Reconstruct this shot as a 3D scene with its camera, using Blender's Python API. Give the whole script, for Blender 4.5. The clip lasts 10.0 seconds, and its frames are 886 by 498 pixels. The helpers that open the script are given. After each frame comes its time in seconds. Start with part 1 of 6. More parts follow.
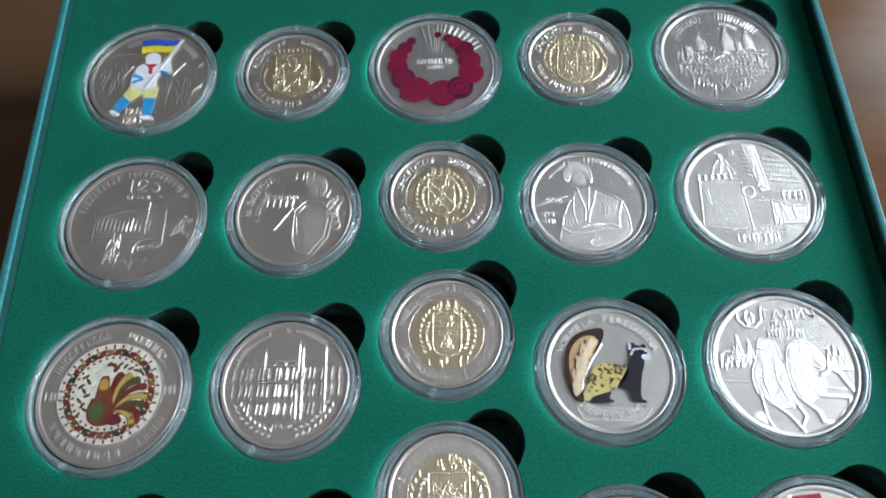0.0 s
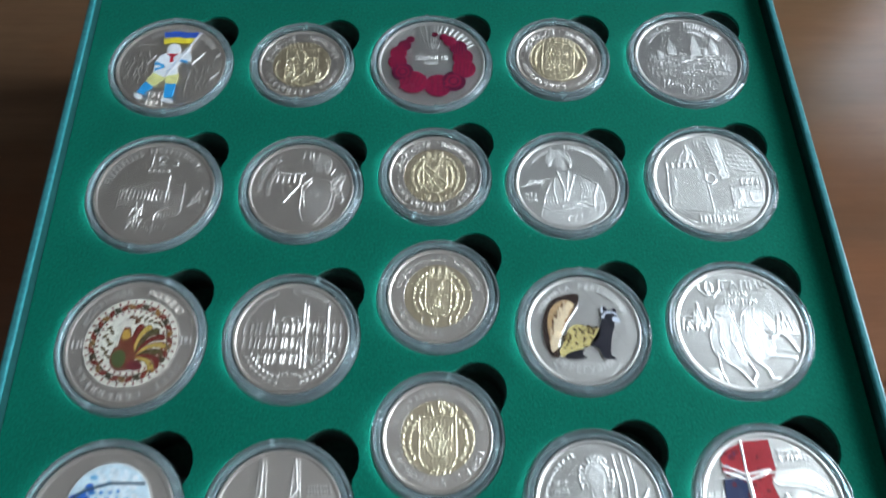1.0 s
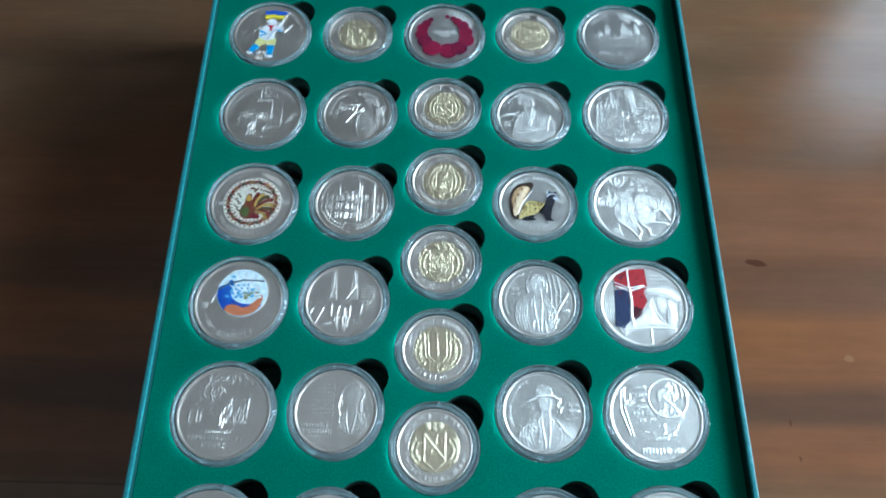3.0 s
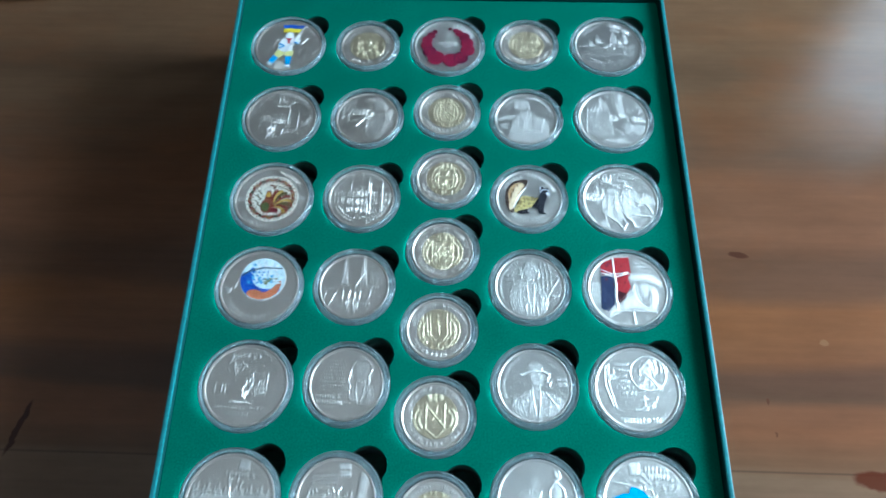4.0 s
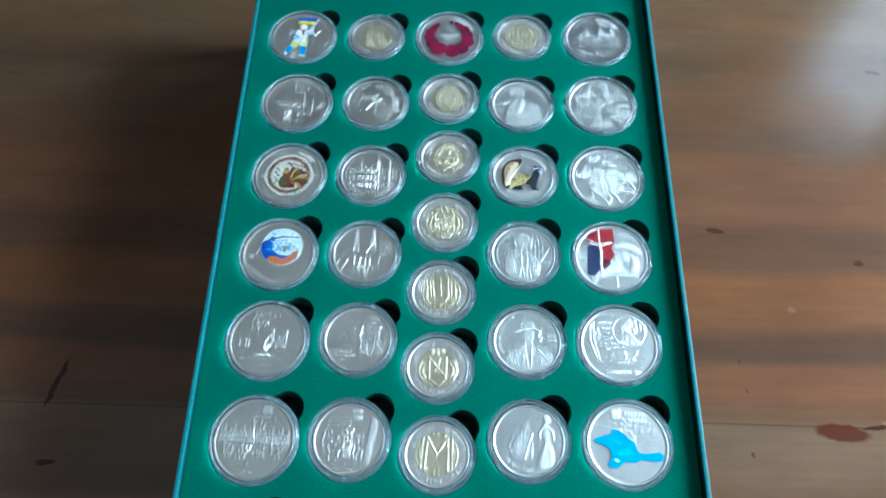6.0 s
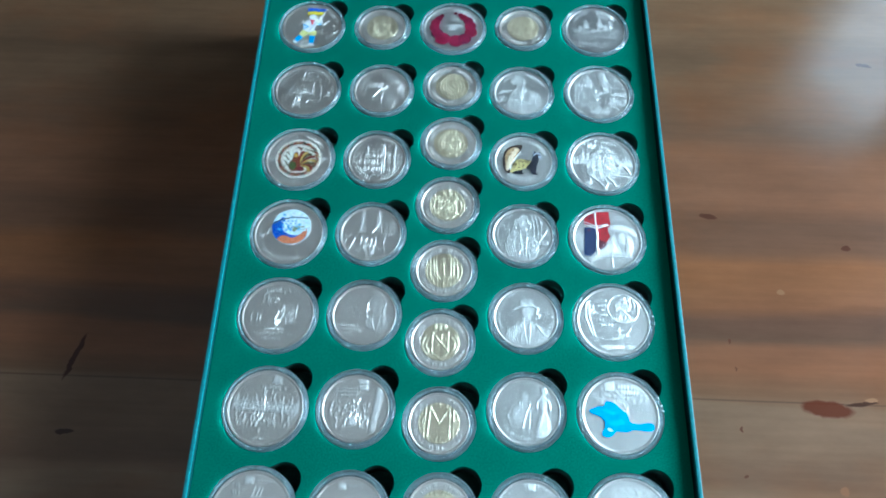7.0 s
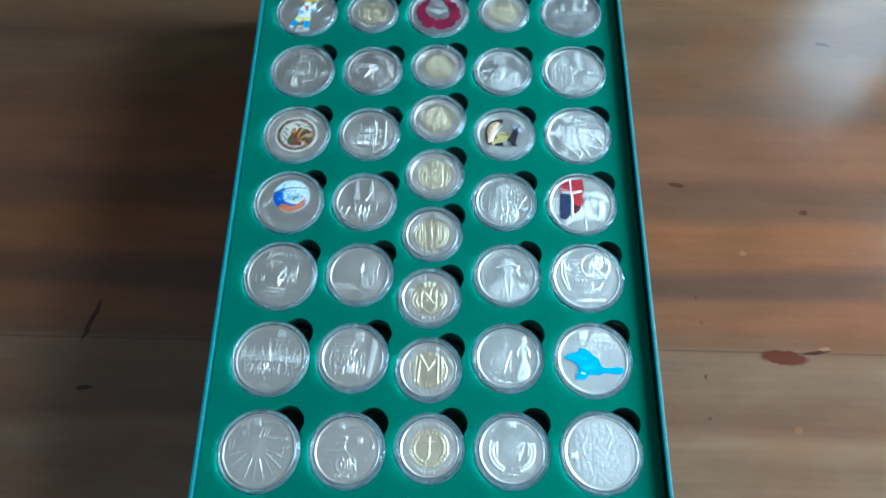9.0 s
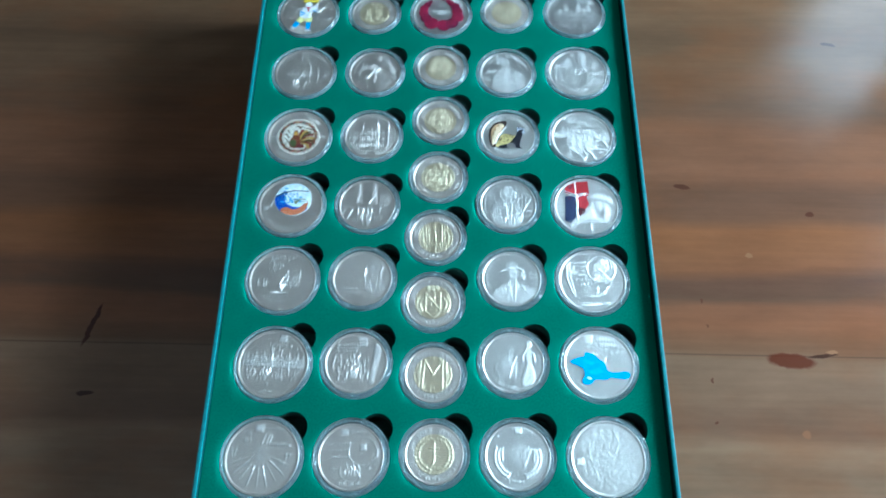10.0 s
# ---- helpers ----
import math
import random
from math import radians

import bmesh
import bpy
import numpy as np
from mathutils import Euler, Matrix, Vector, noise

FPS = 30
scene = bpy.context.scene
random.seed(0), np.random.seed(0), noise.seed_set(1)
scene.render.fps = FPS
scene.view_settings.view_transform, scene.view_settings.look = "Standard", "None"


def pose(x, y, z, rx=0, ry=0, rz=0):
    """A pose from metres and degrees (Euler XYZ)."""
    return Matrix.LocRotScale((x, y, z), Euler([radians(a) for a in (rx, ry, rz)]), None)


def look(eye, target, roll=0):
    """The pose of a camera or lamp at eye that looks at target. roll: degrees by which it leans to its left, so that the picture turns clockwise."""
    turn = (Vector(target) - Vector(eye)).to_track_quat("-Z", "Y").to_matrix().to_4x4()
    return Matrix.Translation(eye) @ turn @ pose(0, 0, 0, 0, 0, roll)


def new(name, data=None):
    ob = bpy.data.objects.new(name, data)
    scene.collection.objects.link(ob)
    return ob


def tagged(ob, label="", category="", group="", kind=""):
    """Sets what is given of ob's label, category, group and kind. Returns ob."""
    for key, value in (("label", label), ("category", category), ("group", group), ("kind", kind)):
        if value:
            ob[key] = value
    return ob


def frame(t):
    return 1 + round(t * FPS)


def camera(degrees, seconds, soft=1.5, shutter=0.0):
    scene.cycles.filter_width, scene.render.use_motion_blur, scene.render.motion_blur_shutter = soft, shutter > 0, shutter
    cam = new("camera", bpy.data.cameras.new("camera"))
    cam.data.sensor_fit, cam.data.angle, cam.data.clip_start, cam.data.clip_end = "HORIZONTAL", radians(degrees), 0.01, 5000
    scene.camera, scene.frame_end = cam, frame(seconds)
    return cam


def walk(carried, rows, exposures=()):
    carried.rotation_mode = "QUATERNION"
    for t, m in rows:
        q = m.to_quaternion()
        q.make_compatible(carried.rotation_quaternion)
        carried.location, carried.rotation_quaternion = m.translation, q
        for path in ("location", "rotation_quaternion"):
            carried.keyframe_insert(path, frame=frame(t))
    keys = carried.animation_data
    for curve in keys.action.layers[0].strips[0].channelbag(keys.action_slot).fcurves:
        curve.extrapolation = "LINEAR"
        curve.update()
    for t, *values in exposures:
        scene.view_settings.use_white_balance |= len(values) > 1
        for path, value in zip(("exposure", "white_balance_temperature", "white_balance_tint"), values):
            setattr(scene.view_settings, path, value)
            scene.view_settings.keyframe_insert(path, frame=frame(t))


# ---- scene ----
cam = camera(62.8, 10.0, soft=1.8, shutter=0.4)
DM, COIN_Z = 0.1, 0.047          # the path is in decimetres, from the height of the coins' faces
PATH = [
    (0, (0.003, 0.461, 1.661), (-0.008, 1.291, -0.158), -2.2),
    (0.5, (0.01, 0.456, 1.702), (0.024, 1.32, -0.102), -0.3),
    (1, (-0.017, 0.253, 1.779), (0.012, 1.142, -0.012), 1.4),
    (1.5, (0.003, -0.023, 1.995), (-0.001, 0.815, 0.179), -0.2),
    (2, (0.0, -0.253, 2.268), (-0.01, 0.611, 0.465), -0.3),
    (2.5, (0.021, -0.464, 2.437), (-0.004, 0.411, 0.638), -0.9),
    (2.7, (-0.005, -0.513, 2.508), (-0.002, 0.355, 0.706), 1.3),
    (4, (0.074, -0.783, 2.825), (0.024, 0.115, 1.039), -1.6),
    (4.5, (0.076, -0.842, 2.855), (0.017, 0.048, 1.065), -2.3),
    (5, (0.077, -0.922, 2.926), (0.026, -0.025, 1.139), -1.6),
    (6.5, (0.058, -1.114, 3.107), (0.015, -0.217, 1.32), -0.8),
    (7, (0.06, -1.186, 3.159), (0.015, -0.298, 1.368), -0.7),
    (7.5, (0.083, -1.248, 3.236), (0.049, -0.36, 1.445), -0.3),
    (8, (0.084, -1.36, 3.3), (0.051, -0.469, 1.509), -0.1),
    (8.5, (0.112, -1.427, 3.346), (0.089, -0.536, 1.555), -0.1),
    (9, (0.101, -1.454, 3.382), (0.074, -0.584, 1.581), -0.4),
    (9.5, (0.09, -1.462, 3.394), (0.074, -0.585, 1.597), 0.2),
    (10, (0.078, -1.423, 3.355), (0.052, -0.553, 1.555), -0.5),
]


def placed(p):
    return Vector(p) * DM + Vector((0, 0, COIN_Z))


EXPOSURES = [(0, 0.46, 6150, 14), (0.6, 0.44, 6050, 12), (2.0, 0.54, 5550, 6), (4.0, 0.78, 5100, -1), (10, 0.90, 4900, -4)]
walk(cam, [(t, look(placed(eye), placed(target), roll)) for t, eye, target, roll in PATH], EXPOSURES)

# ---- light: daylight from a low window beside the table ----
ROOM_TURN = -57.0                 # the window wall faces the table from this bearing
WINDOW = dict(u0=0.02, u1=0.95, z0=0.16, z1=0.68, dist=0.80)
SIDE_LIGHT = dict(u0=-0.31, u1=-0.11, z0=0.26, z1=0.66)    # narrow pane beside the window
world = bpy.data.worlds.new("sky")
scene.world = world
world.use_nodes = True
wn = world.node_tree.nodes
sky = wn.new("ShaderNodeTexSky")
sky.sky_type, sky.sun_disc = "NISHITA", False
sky.sun_elevation, sky.sun_rotation = radians(40), radians(200)
wn["Background"].inputs["Strength"].default_value = 0.1
world.node_tree.links.new(sky.outputs[0], wn["Background"].inputs["Color"])

ROOM = pose(0, 0, 0, 0, 0, ROOM_TURN)


def in_room(u, v, z):
    """A point from metres along and towards the window wall."""
    return ROOM @ Vector((u, v, z))


def daylight(opening, margin, watts):
    """The sky's light through one opening of the window wall."""
    lamp = new("window_daylight", bpy.data.lights.new("window_daylight", "AREA"))
    lamp.data.shape = "RECTANGLE"
    lamp.data.size, lamp.data.size_y = opening["u1"] - opening["u0"] - margin, opening["z1"] - opening["z0"] - margin
    lamp.data.energy, lamp.data.color = watts, (0.90, 0.97, 1.0)
    uc, zc = (opening["u0"] + opening["u1"]) / 2, (opening["z0"] + opening["z1"]) / 2
    lamp.matrix_world = look(in_room(uc, WINDOW["dist"] + 0.10, zc), in_room(uc, 0, zc))


daylight(WINDOW, 0.08, 15.8)
daylight(SIDE_LIGHT, 0.03, 0.5)


# ---- materials ----
def material(name):
    m = bpy.data.materials.new(name)
    m.use_nodes = True
    nt = m.node_tree
    return m, nt, nt.nodes["Principled BSDF"]


def put(nt, kind, **values):
    n = nt.nodes.new(kind)
    for k, v in values.items():
        if k in n.inputs:
            n.inputs[k].default_value = v
    return n


def ramp(nt, src, stops):
    r = nt.nodes.new("ShaderNodeValToRGB")
    while len(r.color_ramp.elements) < len(stops):
        r.color_ramp.elements.new(0.5)
    for e, (p, c) in zip(r.color_ramp.elements, stops):
        e.position, e.color = p, (*c, 1)
    nt.links.new(src, r.inputs[0])
    return r.outputs[0]


def noise_of(nt, scale, detail=4.0, rough=0.55, stretch=None, offset=(0, 0, 0)):
    tc = nt.nodes.new("ShaderNodeTexCoord")
    src = tc.outputs["Object"]
    if stretch:
        mp = nt.nodes.new("ShaderNodeMapping")
        mp.inputs["Scale"].default_value = stretch
        mp.inputs["Location"].default_value = offset
        nt.links.new(src, mp.inputs["Vector"])
        src = mp.outputs[0]
    n = put(nt, "ShaderNodeTexNoise", Scale=scale, Detail=detail, Roughness=rough)
    nt.links.new(src, n.inputs["Vector"])
    return n.outputs["Fac"]


def bump(nt, bsdf, height, strength, distance):
    b = put(nt, "ShaderNodeBump", Strength=strength, Distance=distance)
    nt.links.new(height, b.inputs["Height"])
    nt.links.new(b.outputs[0], bsdf.inputs["Normal"])
    return b


def mix(nt, fac, a, b, blend="MIX"):
    m = nt.nodes.new("ShaderNodeMix")
    m.data_type, m.blend_type = "RGBA", blend
    for sock, v in ((m.inputs[0], fac), (m.inputs[6], a), (m.inputs[7], b)):
        if isinstance(v, (int, float)):
            sock.default_value = v
        elif isinstance(v, tuple):
            sock.default_value = (*v, 1)
        else:
            nt.links.new(v, sock)
    return m.outputs[2]


def calc(nt, op, a, b=0.0):
    m = nt.nodes.new("ShaderNodeMath")
    m.operation = op
    for sock, v in zip(m.inputs, (a, b)):
        if isinstance(v, (int, float)):
            sock.default_value = v
        else:
            nt.links.new(v, sock)
    return m.outputs[0]


def mat_plain(name, colour, rough=0.5, metal=0.0, vary=0.12, scale=300.0, relief=0.0):
    m, nt, b = material(name)
    n = noise_of(nt, scale)
    dark = tuple(c * (1 - vary) for c in colour)
    light = tuple(min(1, c * (1 + vary)) for c in colour)
    nt.links.new(ramp(nt, n, [(0.3, dark), (0.7, light)]), b.inputs["Base Color"])
    b.inputs["Roughness"].default_value, b.inputs["Metallic"].default_value = rough, metal
    if relief:
        bump(nt, b, noise_of(nt, scale * 3), relief, 0.0002)
    return m


def mat_wood():
    """Worn varnished tabletop: long grain along x, dark and grey bands, chips and scratches."""
    m, nt, b = material("table_wood")
    grain = noise_of(nt, 1.0, 8, 0.65, (9, 330, 1))
    patch = noise_of(nt, 1.0, 4, 0.55, (7, 16, 1), (0.1, 0.3, 0))
    pos = nt.nodes.new("ShaderNodeSeparateXYZ")
    nt.links.new(nt.nodes.new("ShaderNodeTexCoord").outputs["Object"], pos.inputs[0])
    sway = calc(nt, "MULTIPLY", calc(nt, "SUBTRACT", noise_of(nt, 1.0, 4, 0.55, (3.0, 16, 1)), 0.5), 0.030)
    across = calc(nt, "ADD", pos.outputs["Y"], sway)
    # the boards' figure across the grain, from the near edge to the far one
    figure = [(-0.110, (0.270, 0.180, 0.110)), (-0.078, (0.220, 0.143, 0.088)), (-0.067, (0.270, 0.166, 0.098)), (-0.058, (0.165, 0.092, 0.056)), (-0.042, (0.210, 0.124, 0.074)),
              (-0.021, (0.215, 0.130, 0.078)), (-0.016, (0.175, 0.088, 0.046)), (0.000, (0.225, 0.088, 0.040)), (0.009, (0.200, 0.080, 0.038)), (0.014, (0.105, 0.054, 0.034)),
              (0.026, (0.115, 0.054, 0.034)), (0.034, (0.220, 0.086, 0.036)), (0.058, (0.250, 0.096, 0.036)), (0.068, (0.145, 0.066, 0.036)), (0.086, (0.125, 0.060, 0.035)),
              (0.100, (0.200, 0.086, 0.044)), (0.130, (0.195, 0.084, 0.042)), (0.146, (0.125, 0.070, 0.042)), (0.185, (0.170, 0.098, 0.053)), (0.203, (0.120, 0.070, 0.038)), (0.230, (0.195, 0.112, 0.058)), (0.320, (0.170, 0.084, 0.040))]
    span_ = calc(nt, "DIVIDE", calc(nt, "ADD", across, 0.12), 0.46)
    base = mix(nt, 0.18, ramp(nt, span_, [((y + 0.12) / 0.46, c) for y, c in figure]), (0.26, 0.14, 0.075))
    col = mix(nt, 0.55, base, ramp(nt, grain, [(0.3, (0.49, 0.485, 0.48)), (0.7, (0.62, 0.615, 0.61))]), "OVERLAY")
    col = mix(nt, calc(nt, "MULTIPLY", ramp(nt, patch, [(0.50, (0, 0, 0)), (0.72, (1, 1, 1))]), 0.45), col, (0.26, 0.088, 0.026))
    col = mix(nt, 0.55, col, ramp(nt, noise_of(nt, 1.0, 5, 0.65, (16, 48, 1)), [(0.3, (0.42, 0.415, 0.41)), (0.7, (0.66, 0.66, 0.66))]), "OVERLAY")
    # the joint between two boards
    joint = calc(nt, "ABSOLUTE", calc(nt, "ADD", calc(nt, "ADD", pos.outputs["Y"], 0.0185), calc(nt, "MULTIPLY", sway, 0.06)))
    col = mix(nt, ramp(nt, calc(nt, "MULTIPLY", joint, 400.0), [(0.08, (0.45, 0.45, 0.45)), (0.26, (0, 0, 0))]), col, (0.06, 0.03, 0.02))
    tc = nt.nodes.new("ShaderNodeTexCoord")
    fine = put(nt, "ShaderNodeTexNoise", Scale=160.0, Detail=3.0)
    nt.links.new(tc.outputs["Object"], fine.inputs["Vector"])
    vm = nt.nodes.new("ShaderNodeVectorMath")
    vm.operation = "MULTIPLY_ADD"
    vm.inputs[1].default_value = (0.005, 0.003, 0)
    nt.links.new(fine.outputs["Color"], vm.inputs[0])
    nt.links.new(tc.outputs["Object"], vm.inputs[2])
    # chips, scratches and drops on the varnish: place, half sizes, turn, colour
    spots = [((0.1930, -0.0212), (0.0125, 0.0044), -4, (0.120, 0.028, 0.013)), ((0.2110, -0.0180), (0.008, 0.0011), 6, (0.06, 0.024, 0.015)),
             ((0.1470, 0.0875), (0.0050, 0.0017), -12, (0.095, 0.036, 0.021)), ((-0.1925, -0.0080), (0.0016, 0.0125), -14, (0.05, 0.012, 0.008)),
             ((0.2590, 0.2010), (0.0045, 0.0014), -14, (0.06, 0.022, 0.016)), ((0.1800, 0.0420), (0.0022, 0.0016), 0, (0.32, 0.16, 0.08)),
             ((0.1940, -0.0610), (0.0030, 0.0024), 20, (0.30, 0.14, 0.07)), ((0.2210, 0.0700), (0.0030, 0.0020), 0, (0.10, 0.035, 0.02)),
             ((-0.1880, -0.0470), (0.0050, 0.0012), 4, (0.05, 0.02, 0.015)), ((0.1490, 0.0130), (0.0007, 0.0014), 0, (0.14, 0.055, 0.03)),
             ((0.1500, -0.0020), (0.0006, 0.0013), 10, (0.14, 0.055, 0.03)), ((0.1490, -0.0330), (0.0008, 0.0014), 0, (0.13, 0.05, 0.028)),
             ((0.1480, -0.0560), (0.0013, 0.0008), 30, (0.13, 0.05, 0.028)), ((0.2160, -0.0160), (0.0028, 0.0012), 10, (0.36, 0.18, 0.09))]
    for (sx, sy), (hx, hy), turn, colour in spots:
        mp = nt.nodes.new("ShaderNodeMapping")
        mp.vector_type = "TEXTURE"
        mp.inputs["Location"].default_value = (sx + 0.0025, sy + 0.0015, 0)
        mp.inputs["Rotation"].default_value = (0, 0, radians(turn))
        mp.inputs["Scale"].default_value = (hx, hy, 1)
        nt.links.new(vm.outputs[0], mp.inputs["Vector"])
        ln = nt.nodes.new("ShaderNodeVectorMath")
        ln.operation = "LENGTH"
        flat = nt.nodes.new("ShaderNodeVectorMath")
        flat.operation = "MULTIPLY"
        flat.inputs[1].default_value = (1, 1, 0)
        nt.links.new(mp.outputs[0], flat.inputs[0])
        nt.links.new(flat.outputs[0], ln.inputs[0])
        mr = put(nt, "ShaderNodeMapRange", **{"From Min": 0.85, "From Max": 1.12, "To Min": 0.9, "To Max": 0.0})
        nt.links.new(ln.outputs["Value"], mr.inputs["Value"])
        col = mix(nt, mr.outputs[0], col, colour)
    nt.links.new(col, b.inputs["Base Color"])
    nt.links.new(ramp(nt, noise_of(nt, 1.0, 5, 0.6, (14, 90, 1)), [(0.3, (0.11,) * 3), (0.7, (0.19,) * 3)]), b.inputs["Roughness"])
    bump(nt, b, grain, 0.06, 0.0004)
    b.inputs["Specular IOR Level"].default_value = 0.5
    return m


def mat_felt():
    """Green flocked card of the tray."""
    m, nt, b = material("green_flock")
    fine = noise_of(nt, 1500.0, 4, 0.7)
    soft = noise_of(nt, 60.0, 4)
    col = mix(nt, 0.5, ramp(nt, fine, [(0.25, (0.0016, 0.060, 0.035)), (0.75, (0.015, 0.350, 0.220))]),
              ramp(nt, soft, [(0.3, (0.006, 0.165, 0.103)), (0.7, (0.009, 0.208, 0.131))]))
    specks = noise_of(nt, 420.0, 1)
    col = mix(nt, ramp(nt, specks, [(0.79, (0, 0, 0)), (0.82, (0.4, 0.4, 0.4))]), col, (0.05, 0.30, 0.20))
    nt.links.new(col, b.inputs["Base Color"])
    b.inputs["Roughness"].default_value = 0.9
    b.inputs["Specular IOR Level"].default_value = 0.15
    b.inputs["Sheen Weight"].default_value, b.inputs["Sheen Roughness"].default_value = 0.08, 0.5
    b.inputs["Sheen Tint"].default_value = (0.3, 0.9, 0.75, 1)
    bump(nt, b, fine, 0.5, 0.0003)
    return m


def mat_coin(name, field, relief, rough):
    """Struck metal: a finer polish on the field, frosted where the design is raised."""
    m, nt, b = material(name)
    at = nt.nodes.new("ShaderNodeAttribute")
    at.attribute_name = "raised"
    fine = noise_of(nt, 900.0, 3)
    col = mix(nt, at.outputs["Fac"], field, relief)
    col = mix(nt, 0.15, col, ramp(nt, noise_of(nt, 120.0, 4), [(0.3, tuple(c * 0.8 for c in field)), (0.7, relief)]))
    nt.links.new(col, b.inputs["Base Color"])
    b.inputs["Metallic"].default_value = 1.0
    r = calc(nt, "ADD", calc(nt, "MULTIPLY", at.outputs["Fac"], 0.20), calc(nt, "ADD", rough, calc(nt, "MULTIPLY", fine, 0.08)))
    nt.links.new(r, b.inputs["Roughness"])
    bump(nt, b, fine, 0.06, 0.0001)
    return m


def mat_clear(name, tint, rough, through_):
    m, nt, b = material(name)
    b.inputs["Base Color"].default_value = (*tint, 1)
    b.inputs["Transmission Weight"].default_value, b.inputs["IOR"].default_value = through_, 1.42
    nt.links.new(ramp(nt, noise_of(nt, 200.0, 3), [(0.35, (rough,) * 3), (0.75, (rough * 2,) * 3)]), b.inputs["Roughness"])
    return m


WOOD, FELT = mat_wood(), mat_felt()
# foam colour darkened to carry the shade down in the finger notches
SHADED_FOAM = mat_plain("shaded_foam", (0.012, 0.046, 0.034), 0.95, 0, 0.3, 900, 0.4)
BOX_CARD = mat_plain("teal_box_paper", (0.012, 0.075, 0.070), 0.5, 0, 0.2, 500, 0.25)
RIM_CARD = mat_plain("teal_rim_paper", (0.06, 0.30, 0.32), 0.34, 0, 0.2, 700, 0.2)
NICKEL = mat_coin("nickel_silver", (0.93, 0.85, 0.77), (1.0, 0.97, 0.93), 0.33)
SILVER = mat_coin("frosted_silver", (0.74, 0.72, 0.675), (1.0, 0.99, 0.96), 0.37)
# same nickel silver, its dimmer reflection on coin a5 put into a darker colour
SHADED_NICKEL = mat_coin("shaded_nickel", (0.60, 0.58, 0.55), (0.95, 0.93, 0.90), 0.34)
BRASS = mat_coin("pale_brass", (0.90, 0.76, 0.53), (1.0, 0.93, 0.68), 0.36)
CLEAR = mat_clear("clear_acrylic", (0.98, 0.99, 0.99), 0.0, 1.0)
# slightly opaque blue-green body stands in for light caught in the capsule rings
MILKY = mat_clear("milky_acrylic", (0.84, 0.96, 0.98), 0.012, 0.935)
PAINT = mat_plain("wall_paint", (0.20, 0.175, 0.15), 0.8, 0, 0.05, 8, 0.1)
WHITE = mat_plain("ceiling_white", (0.80, 0.785, 0.76), 0.85, 0, 0.02, 6)
FLOORING = mat_plain("brown_floor", (0.16, 0.10, 0.065), 0.5, 0, 0.25, 6)
FRAME = mat_plain("white_window_paint", (0.78, 0.78, 0.76), 0.4, 0, 0.04, 30)
PAPER = mat_plain("white_paper", (0.78, 0.79, 0.82), 0.7, 0, 0.06, 60, 0.2)
ENAMELS = {}


def enamel(colour, rough=0.35):
    key = tuple(round(c, 3) for c in colour)
    if key not in ENAMELS:
        ENAMELS[key] = mat_plain("enamel", colour, rough, 0, 0.16, 700)
    return ENAMELS[key]


# ---- helpers for meshes ----
def part(name, bm, material_, parent, label="", smooth=False):
    """One mesh object under a thing or a part, from a bmesh or a mesh."""
    if isinstance(bm, bmesh.types.BMesh):
        me = bpy.data.meshes.new(name)
        bm.normal_update()
        bm.to_mesh(me)
        bm.free()
    else:
        me = bm
    me.materials.clear()
    me.materials.append(material_)
    if smooth:
        me.polygons.foreach_set("use_smooth", [True] * len(me.polygons))
    ob = new(name, me)
    ob.parent = parent
    return tagged(ob, label) if label else ob


def thing(name, at, label, category, group="", kind=""):
    ob = new(name)
    ob.empty_display_size = 0.01
    ob.matrix_world = at if isinstance(at, Matrix) else Matrix.Translation(at)
    return tagged(ob, label, category, group, kind)


def box_bm(x0, x1, y0, y1, z0, z1, bevel=0.0, segments=2):
    bm = bmesh.new()
    bmesh.ops.create_cube(bm, size=1.0, matrix=Matrix.LocRotScale(((x0 + x1) / 2, (y0 + y1) / 2, (z0 + z1) / 2), None, (x1 - x0, y1 - y0, z1 - z0)))
    if bevel:
        bmesh.ops.bevel(bm, geom=bm.edges[:], offset=bevel, segments=segments, affect="EDGES", profile=0.6)
    return bm


def lathe_mesh(name, profile, steps=96):
    """A solid of revolution about z from (radius, height) pairs, closed when it ends on the axis or where it began."""
    verts, faces, rings = [], [], []
    for r, z in profile:
        if r < 1e-7:
            rings.append([len(verts)])
            verts.append((0, 0, z))
        else:
            rings.append(list(range(len(verts), len(verts) + steps)))
            verts += [(r * math.cos(2 * math.pi * i / steps), r * math.sin(2 * math.pi * i / steps), z) for i in range(steps)]
    for a, b in zip(rings, rings[1:]):
        for i in range(steps):
            j = (i + 1) % steps
            if len(a) == 1 and len(b) == 1:
                continue
            if len(a) == 1:
                faces.append((a[0], b[i], b[j]))
            elif len(b) == 1:
                faces.append((a[i], b[0], a[j]))
            else:
                faces.append((a[i], b[i], b[j], a[j]))
    me = bpy.data.meshes.new(name)
    me.from_pydata(verts, [], faces)
    bm = bmesh.new()
    bm.from_mesh(me)
    bmesh.ops.recalc_face_normals(bm, faces=bm.faces)
    bm.to_mesh(me)
    bm.free()
    return me


# ---- the room, closed round the table ----
FLOOR_Z, CEIL_Z = -0.75, 1.75
U0, U1, V0, V1, WALL = -1.35, 1.35, -1.45, WINDOW["dist"], 0.16


